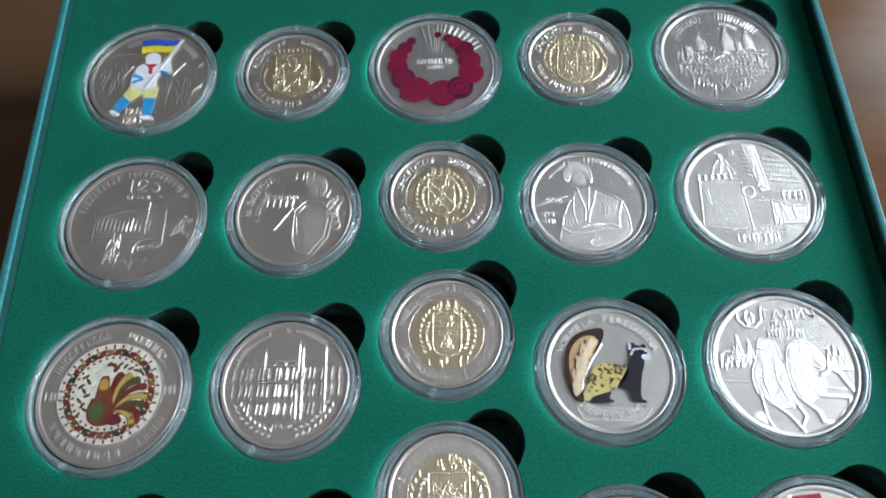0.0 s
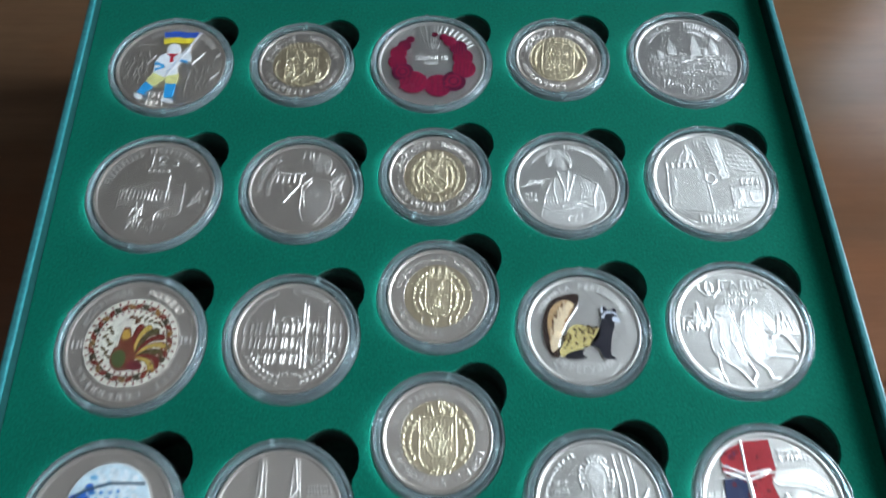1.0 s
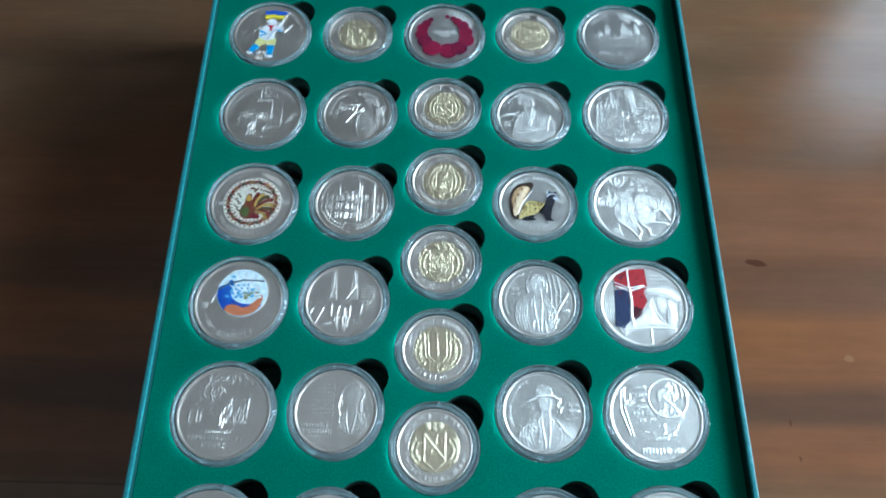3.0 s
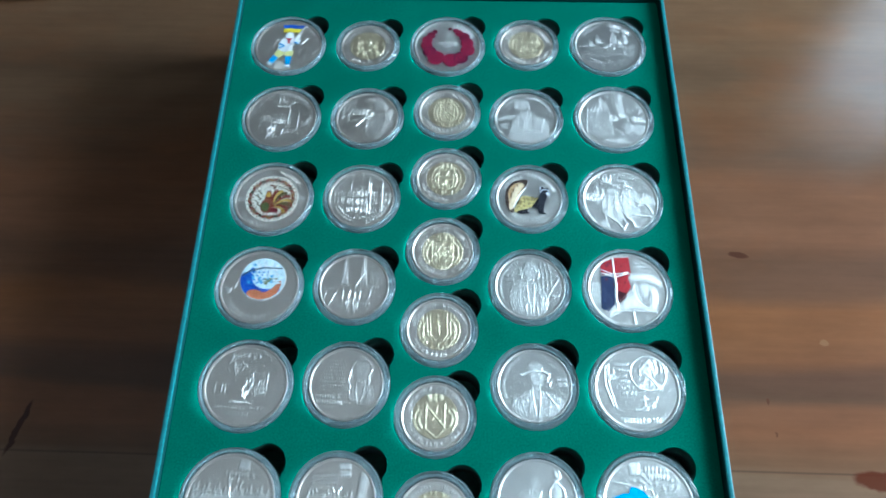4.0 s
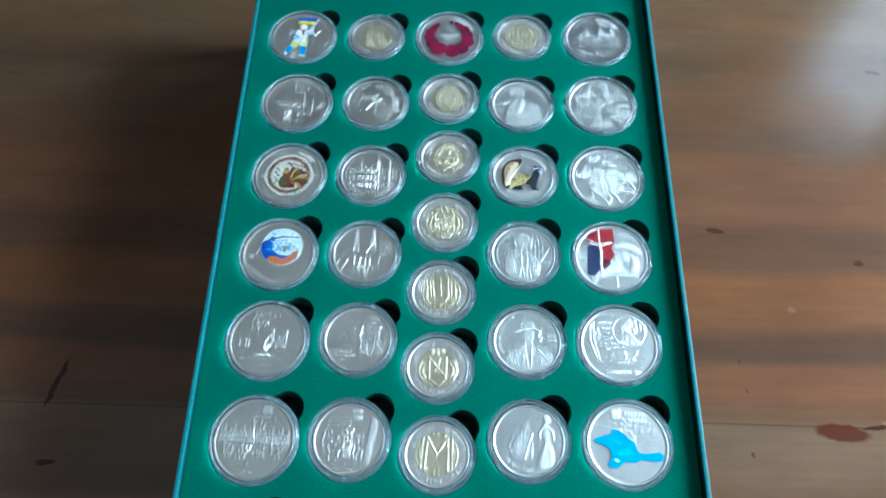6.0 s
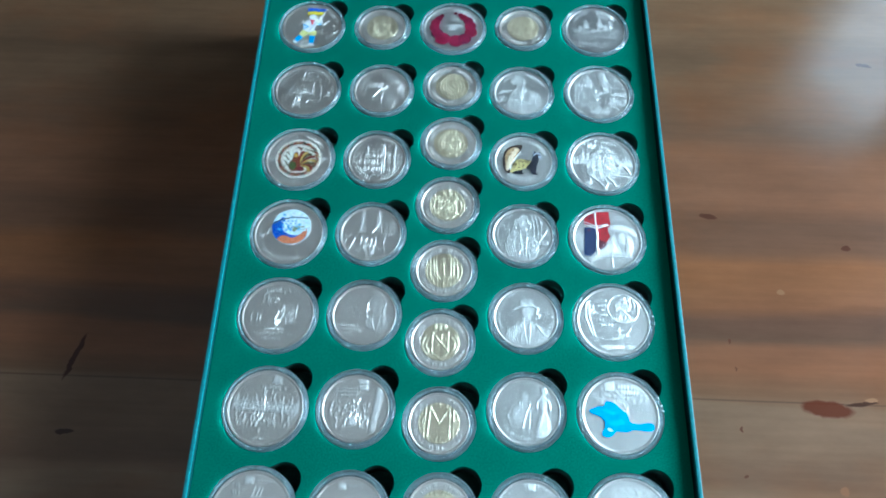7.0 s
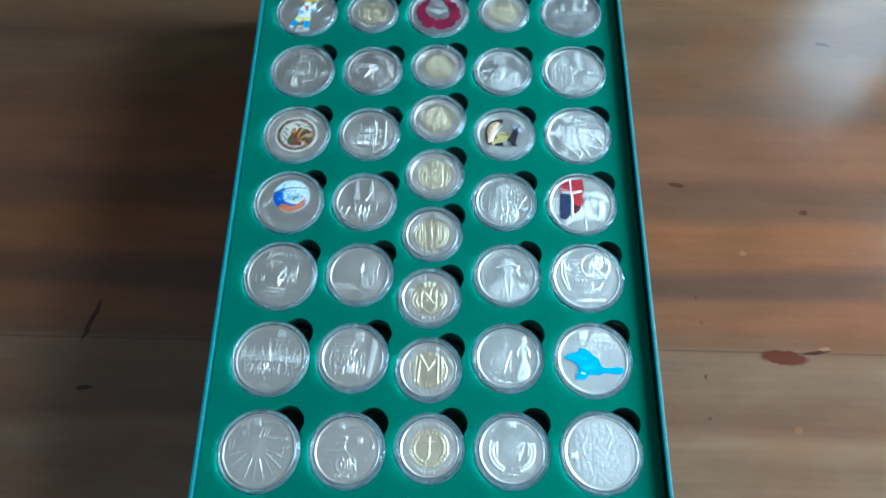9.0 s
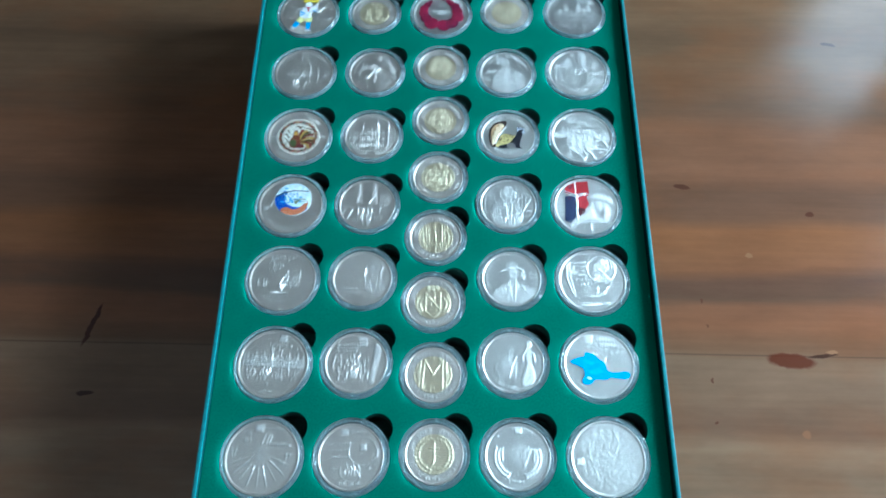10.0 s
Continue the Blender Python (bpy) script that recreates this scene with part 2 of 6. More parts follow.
def room_block(name, u0, u1, v0, v1, z0, z1, mat, label, category):
    ob = new(name, bpy.data.meshes.new(name))
    bm = box_bm(u0, u1, v0, v1, z0, z1)
    bm.to_mesh(ob.data)
    bm.free()
    ob.data.materials.append(mat)
    ob.matrix_world = ROOM
    return tagged(ob, label, category, kind="structure")


room_block("floor", U0 - WALL, U1 + WALL, V0 - WALL, V1 + WALL, FLOOR_Z - 0.1, FLOOR_Z, FLOORING, "plain brown wooden floor of the room", "floor")
room_block("ceiling", U0 - WALL, U1 + WALL, V0 - WALL, V1 + WALL, CEIL_Z, CEIL_Z + 0.1, WHITE, "plain off-white ceiling of the room", "ceiling")
room_block("wall_west", U0 - WALL, U0, V0, V1, FLOOR_Z, CEIL_Z, PAINT, "plain brown painted side wall", "wall")
room_block("wall_east", U1, U1 + WALL, V0, V1, FLOOR_Z, CEIL_Z, PAINT, "plain brown painted side wall", "wall")
room_block("wall_south", U0 - WALL, U1 + WALL, V0 - WALL, V0, FLOOR_Z, CEIL_Z, PAINT, "plain brown painted back wall", "wall")
wall_n = thing("wall_north", ROOM, "plain brown wall with a window and a narrow side light", "wall", kind="structure")
OPENINGS = (SIDE_LIGHT, WINDOW)
edge = U0 - WALL
for o in OPENINGS:
    part("wall_pier", box_bm(edge, o["u0"], V1, V1 + WALL, FLOOR_Z, CEIL_Z), PAINT, wall_n)
    part("wall_below", box_bm(o["u0"], o["u1"], V1, V1 + WALL, FLOOR_Z, o["z0"]), PAINT, wall_n)
    part("wall_above", box_bm(o["u0"], o["u1"], V1, V1 + WALL, o["z1"], CEIL_Z), PAINT, wall_n)
    edge = o["u1"]
part("wall_pier", box_bm(edge, U1 + WALL, V1, V1 + WALL, FLOOR_Z, CEIL_Z), PAINT, wall_n)
for number, o, label, b in ((1, WINDOW, "low white painted window frame", 0.04), (2, SIDE_LIGHT, "narrow white painted side light", 0.015)):
    win = thing("window_%d" % number, ROOM, label, "window", kind="structure")
    for u0, u1, z0, z1 in ((o["u0"], o["u0"] + b, o["z0"], o["z1"]), (o["u1"] - b, o["u1"], o["z0"], o["z1"]),
                           (o["u0"] + b, o["u1"] - b, o["z0"], o["z0"] + b), (o["u0"] + b, o["u1"] - b, o["z1"] - b, o["z1"])):
        part("window_frame", box_bm(u0, u1, V1 + 0.02, V1 + 0.08, z0, z1, 0.004), FRAME, win)

# ---- the table ----
table = thing("table", (0, 0, FLOOR_Z), "worn brown varnished wooden table with chips and scratches", "table")
part("tabletop", box_bm(-0.55, 0.55, -0.42, 0.44, 0.725, 0.75, 0.002), WOOD, table)
for x in (-0.5, 0.5):
    for y in (-0.37, 0.39):
        part("leg", box_bm(x - 0.025, x + 0.025, y - 0.025, y + 0.025, 0, 0.725, 0.003), WOOD, table)

# ---- the paper behind the box ----
bm = bmesh.new()
bmesh.ops.create_grid(bm, x_segments=40, y_segments=24, size=0.5)
span = max(v.co.x for v in bm.verts) * 2
for v in bm.verts:
    x, y = v.co.x / span, v.co.y / span
    fold = 0.006 * math.exp(-((x - 0.18 + 0.25 * y) / 0.05) ** 2) + 0.004 * math.exp(-((x + 0.25 - 0.4 * y) / 0.06) ** 2)
    v.co = Vector((x * 0.26, y * 0.14 + 0.004 * math.sin(3 * x), 0.0012 + fold + 0.0015 * (1 + noise.noise(Vector((x * 6, y * 6, 2))))))
ret = bmesh.ops.extrude_face_region(bm, geom=bm.faces[:])
for v in ret["geom"]:
    if isinstance(v, bmesh.types.BMVert):
        v.co.z -= 0.0004
bmesh.ops.recalc_face_normals(bm, faces=bm.faces)
paper = thing("paper_sheet", pose(-0.258, 0.3235, 0, 0, 0, 1), "creased white paper sheet lying on the table", "paper")
part("sheet", bm, PAPER, paper, smooth=True)
# ---- the box with its green tray ----
PAD_Z, RIM_Z, FLOOR_TRAY = COIN_Z - 0.0002, COIN_Z + 0.0036, COIN_Z - 0.0145
IN_X0, IN_X1, IN_Y0, IN_Y1, CARD = -0.1050, 0.1076, -0.1165, 0.2122, 0.0017
SKEW = 0.0232                     # the left side of the worn box stands slightly out of square


def skewed(bm):
    for v in bm.verts:
        if v.co.x < -0.05:
            v.co.x -= SKEW * v.co.y
    return bm


case = thing("coin_case", (0, 0, 0), "dark green paper-covered coin box with raised teal rim", "box")
part("bottom", skewed(box_bm(IN_X0, IN_X1, IN_Y0, IN_Y1, 0.0, 0.003)), BOX_CARD, case)
for x0, x1, y0, y1 in ((IN_X0 - CARD, IN_X0, IN_Y0 - CARD, IN_Y1 + CARD), (IN_X1, IN_X1 + CARD, IN_Y0 - CARD, IN_Y1 + CARD),
                       (IN_X0, IN_X1, IN_Y1, IN_Y1 + CARD), (IN_X0, IN_X1, IN_Y0 - CARD, IN_Y0)):
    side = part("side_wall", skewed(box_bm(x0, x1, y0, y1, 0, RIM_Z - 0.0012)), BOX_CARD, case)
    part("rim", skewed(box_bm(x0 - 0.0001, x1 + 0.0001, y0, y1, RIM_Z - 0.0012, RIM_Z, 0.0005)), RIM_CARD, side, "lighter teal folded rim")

# coin places: name, x, y, coin diameter, in millimetres
PLACES = {
    "a1": (-82.7, 177.4, 35), "a2": (-42.2, 178.2, 28), "a3": (-1.8, 178.6, 35), "a4": (38.1, 180.2, 28), "a5": (79.1, 180.1, 35),
    "b1": (-80.4, 132.0, 35), "b2": (-39.1, 133.0, 31), "b3": (-0.9, 137.2, 28), "b4": (37.0, 134.1, 31), "b5": (78.6, 134.8, 35),
    "c1": (-78.9, 87.3, 35), "c2": (-38.2, 88.5, 31), "c3": (-0.3, 99.8, 28), "c4": (37.4, 90.0, 31), "c5": (78.3, 90.1, 35),
    "d1": (-78.3, 43.8, 35), "d2": (-37.8, 45.0, 31), "d3": (-0.7, 62.7, 28), "d4": (36.8, 46.7, 31), "d5": (77.9, 46.3, 35),
    "e1": (-77.5, 1.0, 35), "e2": (-37.3, 2.6, 31), "e3": (-1.1, 26.5, 28), "e4": (37.7, 3.8, 31), "e5": (78.2, 3.6, 35),
    "f1": (-76.9, -42.6, 35), "f2": (-37.3, -41.3, 31), "f3": (-1.4, -9.4, 28), "f4": (37.6, -39.7, 31), "f5": (78.5, -39.7, 35),
    "g1": (-76.6, -86.2, 35), "g2": (-36.4, -85.1, 31), "g3": (-0.4, -46.4, 28), "g4": (38.9, -83.4, 31), "g5": (79.6, -83.3, 35),
    "h3": (1.2, -83.2, 28),
}
CAPSULE = {35: 0.0190, 31: 0.0176, 28: 0.0162}   # outer radius of the capsule for each coin
COIN_R = {35: 0.0168, 31: 0.0149, 28: 0.0134}
NOTCH_R, NOTCH_TURN = 0.0076, radians(49)


def hole_outline(x, y, r, n=72):
    """The round seat with its finger notch, seen from above."""
    d = r - 0.0011
    out = []
    for i in range(n):
        a = 2 * math.pi * i / n
        b = a - NOTCH_TURN
        s = NOTCH_R ** 2 - (d * math.sin(b)) ** 2
        far = d * math.cos(b) + math.sqrt(s) if s > 0 and math.cos(b) > 0 else 0.0
        rr = max(r + 0.0003, far)
        out.append((x + rr * math.cos(a), y + rr * math.sin(a)))
    return out


def sheet_with_holes(name, outline, holes, depth):
    cu = bpy.data.curves.new(name, "CURVE")
    cu.dimensions, cu.fill_mode, cu.extrude = "2D", "BOTH", depth / 2
    for pts in (outline, *holes):
        sp = cu.splines.new("POLY")
        sp.points.add(len(pts) - 1)
        for p, (x, y) in zip(sp.points, pts):
            p.co = (x, y, 0, 1)
        sp.use_cyclic_u = True
    tmp = bpy.data.objects.new(name, cu)
    scene.collection.objects.link(tmp)
    bpy.context.view_layer.update()
    me = bpy.data.meshes.new_from_object(tmp.evaluated_get(bpy.context.evaluated_depsgraph_get()))
    bpy.data.objects.remove(tmp)
    bpy.data.curves.remove(cu)
    bm = bmesh.new()
    bm.from_mesh(me)
    bmesh.ops.remove_doubles(bm, verts=bm.verts, dist=1e-6)
    bmesh.ops.recalc_face_normals(bm, faces=bm.faces)
    bm.to_mesh(me)
    bm.free()
    return me


tray = thing("coin_tray", (0, 0, FLOOR_TRAY), "deep green flocked tray with round seats and finger notches", "tray")
px0, px1, py0, py1, rc = IN_X0 + 0.0002, IN_X1 - 0.0008, IN_Y0 + 0.0004, IN_Y1 - 0.0018, 0.0015
outline = []
for cx, cy, a0 in ((px1 - rc, py1 - rc, 0), (px0 + rc, py1 - rc, 90), (px0 + rc, py0 + rc, 180), (px1 - rc, py0 + rc, 270)):
    outline += [(cx + rc * math.cos(radians(a0 + k * 22.5)), cy + rc * math.sin(radians(a0 + k * 22.5))) for k in range(5)]
outline = [(x - SKEW * y if x < -0.05 else x, y) for x, y in outline]
seats = [hole_outline(x / 1000, y / 1000, CAPSULE[d]) for x, y, d in PLACES.values()]
TOP = 0.0012
pad = part("seat_panel", sheet_with_holes("seat_panel", outline, seats, TOP), FELT, tray)
pad.location.z = PAD_Z - FLOOR_TRAY - TOP / 2
# walls and floor of the seats, with the notch shade in their colour
core = part("foam_core", sheet_with_holes("foam_core", outline, seats, PAD_Z - FLOOR_TRAY - TOP - 0.0001), SHADED_FOAM, tray, "foam under the green flock, darkened for the shade in the notches")
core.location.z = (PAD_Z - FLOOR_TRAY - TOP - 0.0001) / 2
part("backing", skewed(box_bm(px0, px1, py0, py1, 0.003 - FLOOR_TRAY + 0.0002, -0.0003)), SHADED_FOAM, tray)


# ---- relief drawing on the unit disc ----
def rounded(pts, times=2):
    """Corners cut away, for drawn outlines."""
    for _ in range(times):
        pts = [q for a, b in zip(pts, pts[1:] + pts[:1]) for q in ((a[0] * 0.75 + b[0] * 0.25, a[1] * 0.75 + b[1] * 0.25), (a[0] * 0.25 + b[0] * 0.75, a[1] * 0.25 + b[1] * 0.75))]
    return pts


class Relief:
    """Heights over points of a coin's face; the coin's edge is at radius 1."""

    def __init__(self, x, y, seed):
        self.x, self.y, self.h, self.rng = x, y, np.zeros_like(x), random.Random(seed)

    def _up(self, d, h, soft):
        self.h = np.maximum(self.h, h * np.clip(d / soft, 0, 1))

    def ell(self, cx, cy, rx, ry, h=1.0, turn=0, soft=0.06):
        c, s = math.cos(radians(turn)), math.sin(radians(turn))
        u, v = (self.x - cx) * c + (self.y - cy) * s, (self.y - cy) * c - (self.x - cx) * s
        self._up((1 - np.sqrt((u / rx) ** 2 + (v / ry) ** 2)) * min(rx, ry), h, soft)

    def seg(self, x0, y0, x1, y1, w=0.025, h=0.8):
        w *= 0.66
        dx, dy = x1 - x0, y1 - y0
        t = np.clip(((self.x - x0) * dx + (self.y - y0) * dy) / (dx * dx + dy * dy + 1e-9), 0, 1)
        self._up(w - np.hypot(self.x - x0 - t * dx, self.y - y0 - t * dy), h, w * 0.7)

    def line(self, pts, w=0.025, h=0.8):
        for a, b in zip(pts, pts[1:]):
            self.seg(*a, *b, w, h)

    def poly(self, pts, h=0.8, soft=0.06):
        """A raised field with a crisp struck outline."""
        self.line(pts + pts[:1], 0.016, min(1.0, h + 0.35))
        inside = np.zeros(self.x.shape, bool)
        dist = np.full(self.x.shape, 9.0)
        for (x0, y0), (x1, y1) in zip(pts, pts[1:] + pts[:1]):
            if y0 != y1:
                cross = ((y0 > self.y) != (y1 > self.y)) & (self.x < (x1 - x0) * (self.y - y0) / (y1 - y0) + x0)
                inside ^= cross
            dx, dy = x1 - x0, y1 - y0
            t = np.clip(((self.x - x0) * dx + (self.y - y0) * dy) / (dx * dx + dy * dy + 1e-9), 0, 1)
            dist = np.minimum(dist, np.hypot(self.x - x0 - t * dx, self.y - y0 - t * dy))
        self._up(np.where(inside, dist, -1), h, soft)

    def arc(self, cx, cy, r, a0, a1, w=0.02, h=0.7):
        n = max(3, int(abs(a1 - a0) / 8))
        self.line([(cx + r * math.cos(radians(a0 + (a1 - a0) * i / n)), cy + r * math.sin(radians(a0 + (a1 - a0) * i / n))) for i in range(n + 1)], w, h)

    def grain(self, x0, x1, y0, y1, scale=26, h=0.5):
        """Broken small relief over a patch, fading to its edge."""
        m = np.clip(np.minimum(np.minimum(self.x - x0, x1 - self.x), np.minimum(self.y - y0, y1 - self.y)) / 0.05, 0, 1)
        p = self.rng.random() * 9
        n = np.sin(self.x * scale + p + 2 * np.sin(self.y * scale * 0.6)) * np.sin(self.y * scale * 1.1 + p + 2 * np.sin(self.x * scale * 0.7))
        self.h = np.maximum(self.h, m * h * np.clip(n * 1.6, 0, 1))

    def dashes(self, x0, x1, y0, y1, n, length=0.1, w=0.018, h=0.8, turn=90, wild=25):
        for _ in range(n):
            x, y = self.rng.uniform(x0, x1), self.rng.uniform(y0, y1)
            a, q = radians(turn + self.rng.uniform(-wild, wild)), length * self.rng.uniform(0.4, 1.0) / 2
            self.seg(x - q * math.cos(a), y - q * math.sin(a), x + q * math.cos(a), y + q * math.sin(a), w, h)

    def _bar_letter(self, put_at, size, w, h):
        """One letter-sized cluster of two or three plain bars."""
        q, k = size / 2, size * 0.26
        kind = self.rng.randrange(4)
        put_at(-k, -q, -k, q, w, h)
        if kind in (0, 3):
            put_at(k, -q, k, q, w, h)
        if kind in (0, 1):
            put_at(-k, 0.0, k, 0.0, w * 0.8, h * 0.9)
        if kind in (1, 2):
            put_at(-k, q, k, q, w * 0.8, h * 0.9)
        if kind == 2:
            put_at(k, -q, k, 0, w, h)

    def arc_bars(self, r, a0, a1, n, size=0.09, w=0.016, h=1.0):
        """Writing that cannot be read, set round the edge as plain bars."""
        for i in range(n):
            if n > 9 and self.rng.random() < 0.08:
                continue
            a = radians(a0 + (a1 - a0) * (i + 0.5) / n)
            c, s = math.cos(a), math.sin(a)

            def put_at(u0, v0, u1, v1, w_, h_):
                self.seg((r + v0) * c + u0 * s, (r + v0) * s - u0 * c, (r + v1) * c + u1 * s, (r + v1) * s - u1 * c, w_, h_)
            self._bar_letter(put_at, size, w, h)

    def row_bars(self, x0, x1, y, n, size=0.07, w=0.014, h=0.9):
        """A line of writing that cannot be read, as plain bars."""
        for i in range(n):
            if n > 6 and self.rng.random() < 0.1:
                continue
            x = x0 + (x1 - x0) * (i + 0.5) / n

            def put_at(u0, v0, u1, v1, w_, h_):
                self.seg(x + u0, y + v0, x + u1, y + v1, w_, h_)
            self._bar_letter(put_at, min(size, (x1 - x0) / n * 1.3), w, h)

    def wreath(self, cx, cy, rx, ry, a0, a1, n=16, size=0.09, h=0.9):
        for i in range(n):
            a = radians(a0 + (a1 - a0) * i / (n - 1))
            for k in (-1, 1):
                self.ell(cx + (rx + 0.05 * k) * math.cos(a), cy + (ry + 0.05 * k) * math.sin(a), size * 0.6, size * 0.3, h, math.degrees(a) + 90 + 35 * k, 0.02)


def shield(r, w=0.42, top=0.3, bottom=-0.42, line=0.022):
    pts = [(-w / 2, top), (-w / 2, bottom * 0.45)] + [(w / 2 * math.sin(radians(a)), bottom * 0.45 + bottom * 0.4 * math.cos(radians(a))) for a in range(-75, 76, 25)] + [(w / 2, bottom * 0.45), (w / 2, top), (-w / 2, top)]
    r.poly(pts[:-1], 0.25, 0.05)
    r.line(pts, line, 1.0)


def crest_frame(r):
    shield(r)
    r.wreath(0, -0.02, 0.36, 0.42, 215, 110, 11)
    r.wreath(0, -0.02, 0.36, 0.42, -35, 70, 11)
    for x in (-0.12, 0, 0.12):
        r.ell(x, 0.44, 0.055, 0.09, 0.9, 0, 0.03)
    r.line([(-0.2, 0.36), (0.2, 0.36)], 0.025, 0.9)
    r.dashes(-0.3, 0.3, -0.5, -0.4, 12, 0.1, 0.02)


def province_rim(r):
    r.arc(0, 0, 0.935, 0, 360, 0.008, 0.3)


def bigger(design, k=1.2):
    def drawn(r):
        r.x, r.y = r.x / k, r.y / k
        design(r)
        r.x, r.y = r.x * k, r.y * k
    return drawn


# each design: a function that raises the face of one coin
def d_a1(r):
    r.arc_bars(0.84, 125, 30, 17)
    r.dashes(-0.85, -0.42, -0.25, 0.3, 22, 0.22, 0.013, 0.7)
    r.dashes(0.3, 0.85, -0.5, 0.0, 26, 0.2, 0.013, 0.7)
    r.arc(-0.5, 0.1, 0.42, 60, 120, 0.03, 0.4)
    for x0, y0, x1, y1 in ((0.38, 0.05, 0.56, 0.3), (-0.45, 0.05, -0.32, 0.25), (0.75, -0.3, 0.9, -0.15), (0.8, 0.22, 0.9, 0.33)):
        r.seg(x0, y0, x1, y1, 0.025, 1.0)


def d_a2(r):
    shield(r, 0.6, 0.36, -0.6, 0.012)
    r.dashes(-0.32, 0.34, -0.42, 0.3, 34, 0.2, 0.022, 1.0, 60, 50)
    for i in range(9):
        r.seg(-0.33 + i * 0.08, 0.44, -0.33 + i * 0.08, 0.5, 0.02, 0.9)
    r.arc(0.15, -0.1, 0.36, -70, 30, 0.025, 0.9)
    r.arc(-0.15, -0.1, 0.36, 150, 230, 0.025, 0.9)


def d_a3(r):
    for x in (-0.24, -0.12, -0.02, 0.06, 0.13, 0.3):
        r.seg(x * 0.35, 0.33, x, 0.93, 0.01, 0.7)
    r.arc_bars(0.84, 78, 28, 7, 0.17, 0.022, 1.0)
    r.arc_bars(0.84, 150, 112, 6, 0.1)
    r.row_bars(-0.3, 0.3, 0.12, 10, 0.11, 0.02)
    r.row_bars(-0.14, 0.14, 0.0, 7, 0.05)


def d_a4(r):
    shield(r, 0.62, 0.42, -0.62, 0.016)
    for cx, cy in ((-0.14, 0.2), (0.22, 0.2), (-0.1, -0.2), (0.2, -0.2)):
        r.ell(cx, cy, 0.06, 0.06, 1.0)
        for k in range(10):
            a = radians(k * 36)
            r.seg(cx + 0.07 * math.cos(a), cy + 0.07 * math.sin(a), cx + 0.13 * math.cos(a), cy + 0.13 * math.sin(a), 0.014, 0.9)
    r.seg(0.03, 0.4, 0.03, -0.5, 0.01, 0.7)
    r.arc(0.1, -0.1, 0.47, -60, 40, 0.035, 0.9)
    r.arc(0.1, -0.1, 0.39, -60, 10, 0.02, 0.9)
    r.wreath(-0.05, 0, 0.45, 0.5, 130, 200, 8)
    r.wreath(-0.05, 0, 0.5, 0.5, 50, 10, 6)
    r.dashes(-0.2, 0.25, 0.45, 0.56, 12, 0.1, 0.02)


def d_a5(r):
    r.arc_bars(0.83, 150, 105, 10, 0.11)
    r.arc_bars(0.83, 85, 35, 13, 0.13)
    r.arc_bars(0.66, 80, 55, 8, 0.06)
    for x, b, t, w_ in ((-0.28, 0.1, 0.46, 0.07), (0.18, 0.08, 0.55, 0.09), (0.52, 0.1, 0.48, 0.08), (-0.5, 0.0, 0.2, 0.05), (0.36, 0.05, 0.25, 0.05)):
        r.poly([(x - w_, b), (x - w_, b + 0.16), (x - w_ * 0.9, b + 0.2), (x, t), (x + w_ * 0.9, b + 0.2), (x + w_, b + 0.16), (x + w_, b)], 0.8, 0.025)
        r.dashes(x - w_, x + w_, b, b + 0.18, 6, 0.06, 0.012, 1.0)
    r.grain(-0.8, 0.8, -0.42, 0.1, 44, 0.3)
    r.dashes(-0.8, 0.8, -0.4, 0.12, 60, 0.07, 0.010, 0.7, 10, 60)
    r.line([(-0.1, -0.08), (0.1, 0.0), (0.8, -0.02)], 0.015, 0.9)
    r.line([(-0.3, -0.3), (0.1, -0.26), (0.75, -0.3)], 0.014, 0.8)
    r.dashes(-0.6, 0.5, -0.75, -0.48, 46, 0.12, 0.012, 0.9, 90, 30)
    r.dashes(0.1, 0.8, -0.25, 0.0, 26, 0.07, 0.014, 0.8)
    r.dashes(-0.7, 0.0, -0.1, 0.15, 22, 0.07, 0.014, 0.8)


def d_b1(r):
    r.arc_bars(0.84, 172, 28, 24, 0.11)
    r.line([(-0.14, 0.72), (-0.14, 0.52)], 0.024, 1)
    r.arc(0.03, 0.65, 0.07, 20, 200, 0.022, 1)
    r.line([(0.08, 0.62), (-0.03, 0.53), (0.1, 0.53)], 0.022, 1)
    r.arc(0.24, 0.58, 0.06, -150, 110, 0.022, 1)
    r.row_bars(-0.2, 0.2, 0.42, 5, 0.06)
    r.poly([(-0.58, -0.28), (-0.58, 0.0), (-0.2, 0.14), (0.1, 0.2), (0.4, 0.14), (0.5, 0.1), (0.5, -0.3)], 0.18, 0.05)
    for i in range(13):
        x = -0.54 + i * 0.066
        r.seg(x, -0.16, x + 0.01, 0.02 + 0.02 * math.sin(i), 0.015, 1)
    r.seg(0.21, -0.2, 0.21, 0.32, 0.022, 1)
    r.seg(0.14, 0.24, 0.3, 0.24, 0.012, 0.8)
    r.line([(0.48, 0.2), (0.5, -0.38), (0.42, -0.44)], 0.016, 0.9)
    r.seg(-0.58, 0.0, -0.58, -0.34, 0.012, 0.8)
    r.dashes(-0.35, -0.1, -0.68, -0.25, 22, 0.16, 0.018, 0.9, 80, 20)
    r.arc(0.28, -0.5, 0.2, 90, 190, 0.02, 0.9)
    for i in range(8):
        r.seg(0.15 + i * 0.045, -0.5 + i * 0.012, 0.15 + i * 0.045, -0.42 + i * 0.012, 0.012, 0.9)
    r.dashes(-0.5, 0.3, -0.78, -0.6, 30, 0.06, 0.015, 0.7)
    r.dashes(0.58, 0.9, -0.25, 0.1, 16, 0.14, 0.016, 0.9, 60, 60)


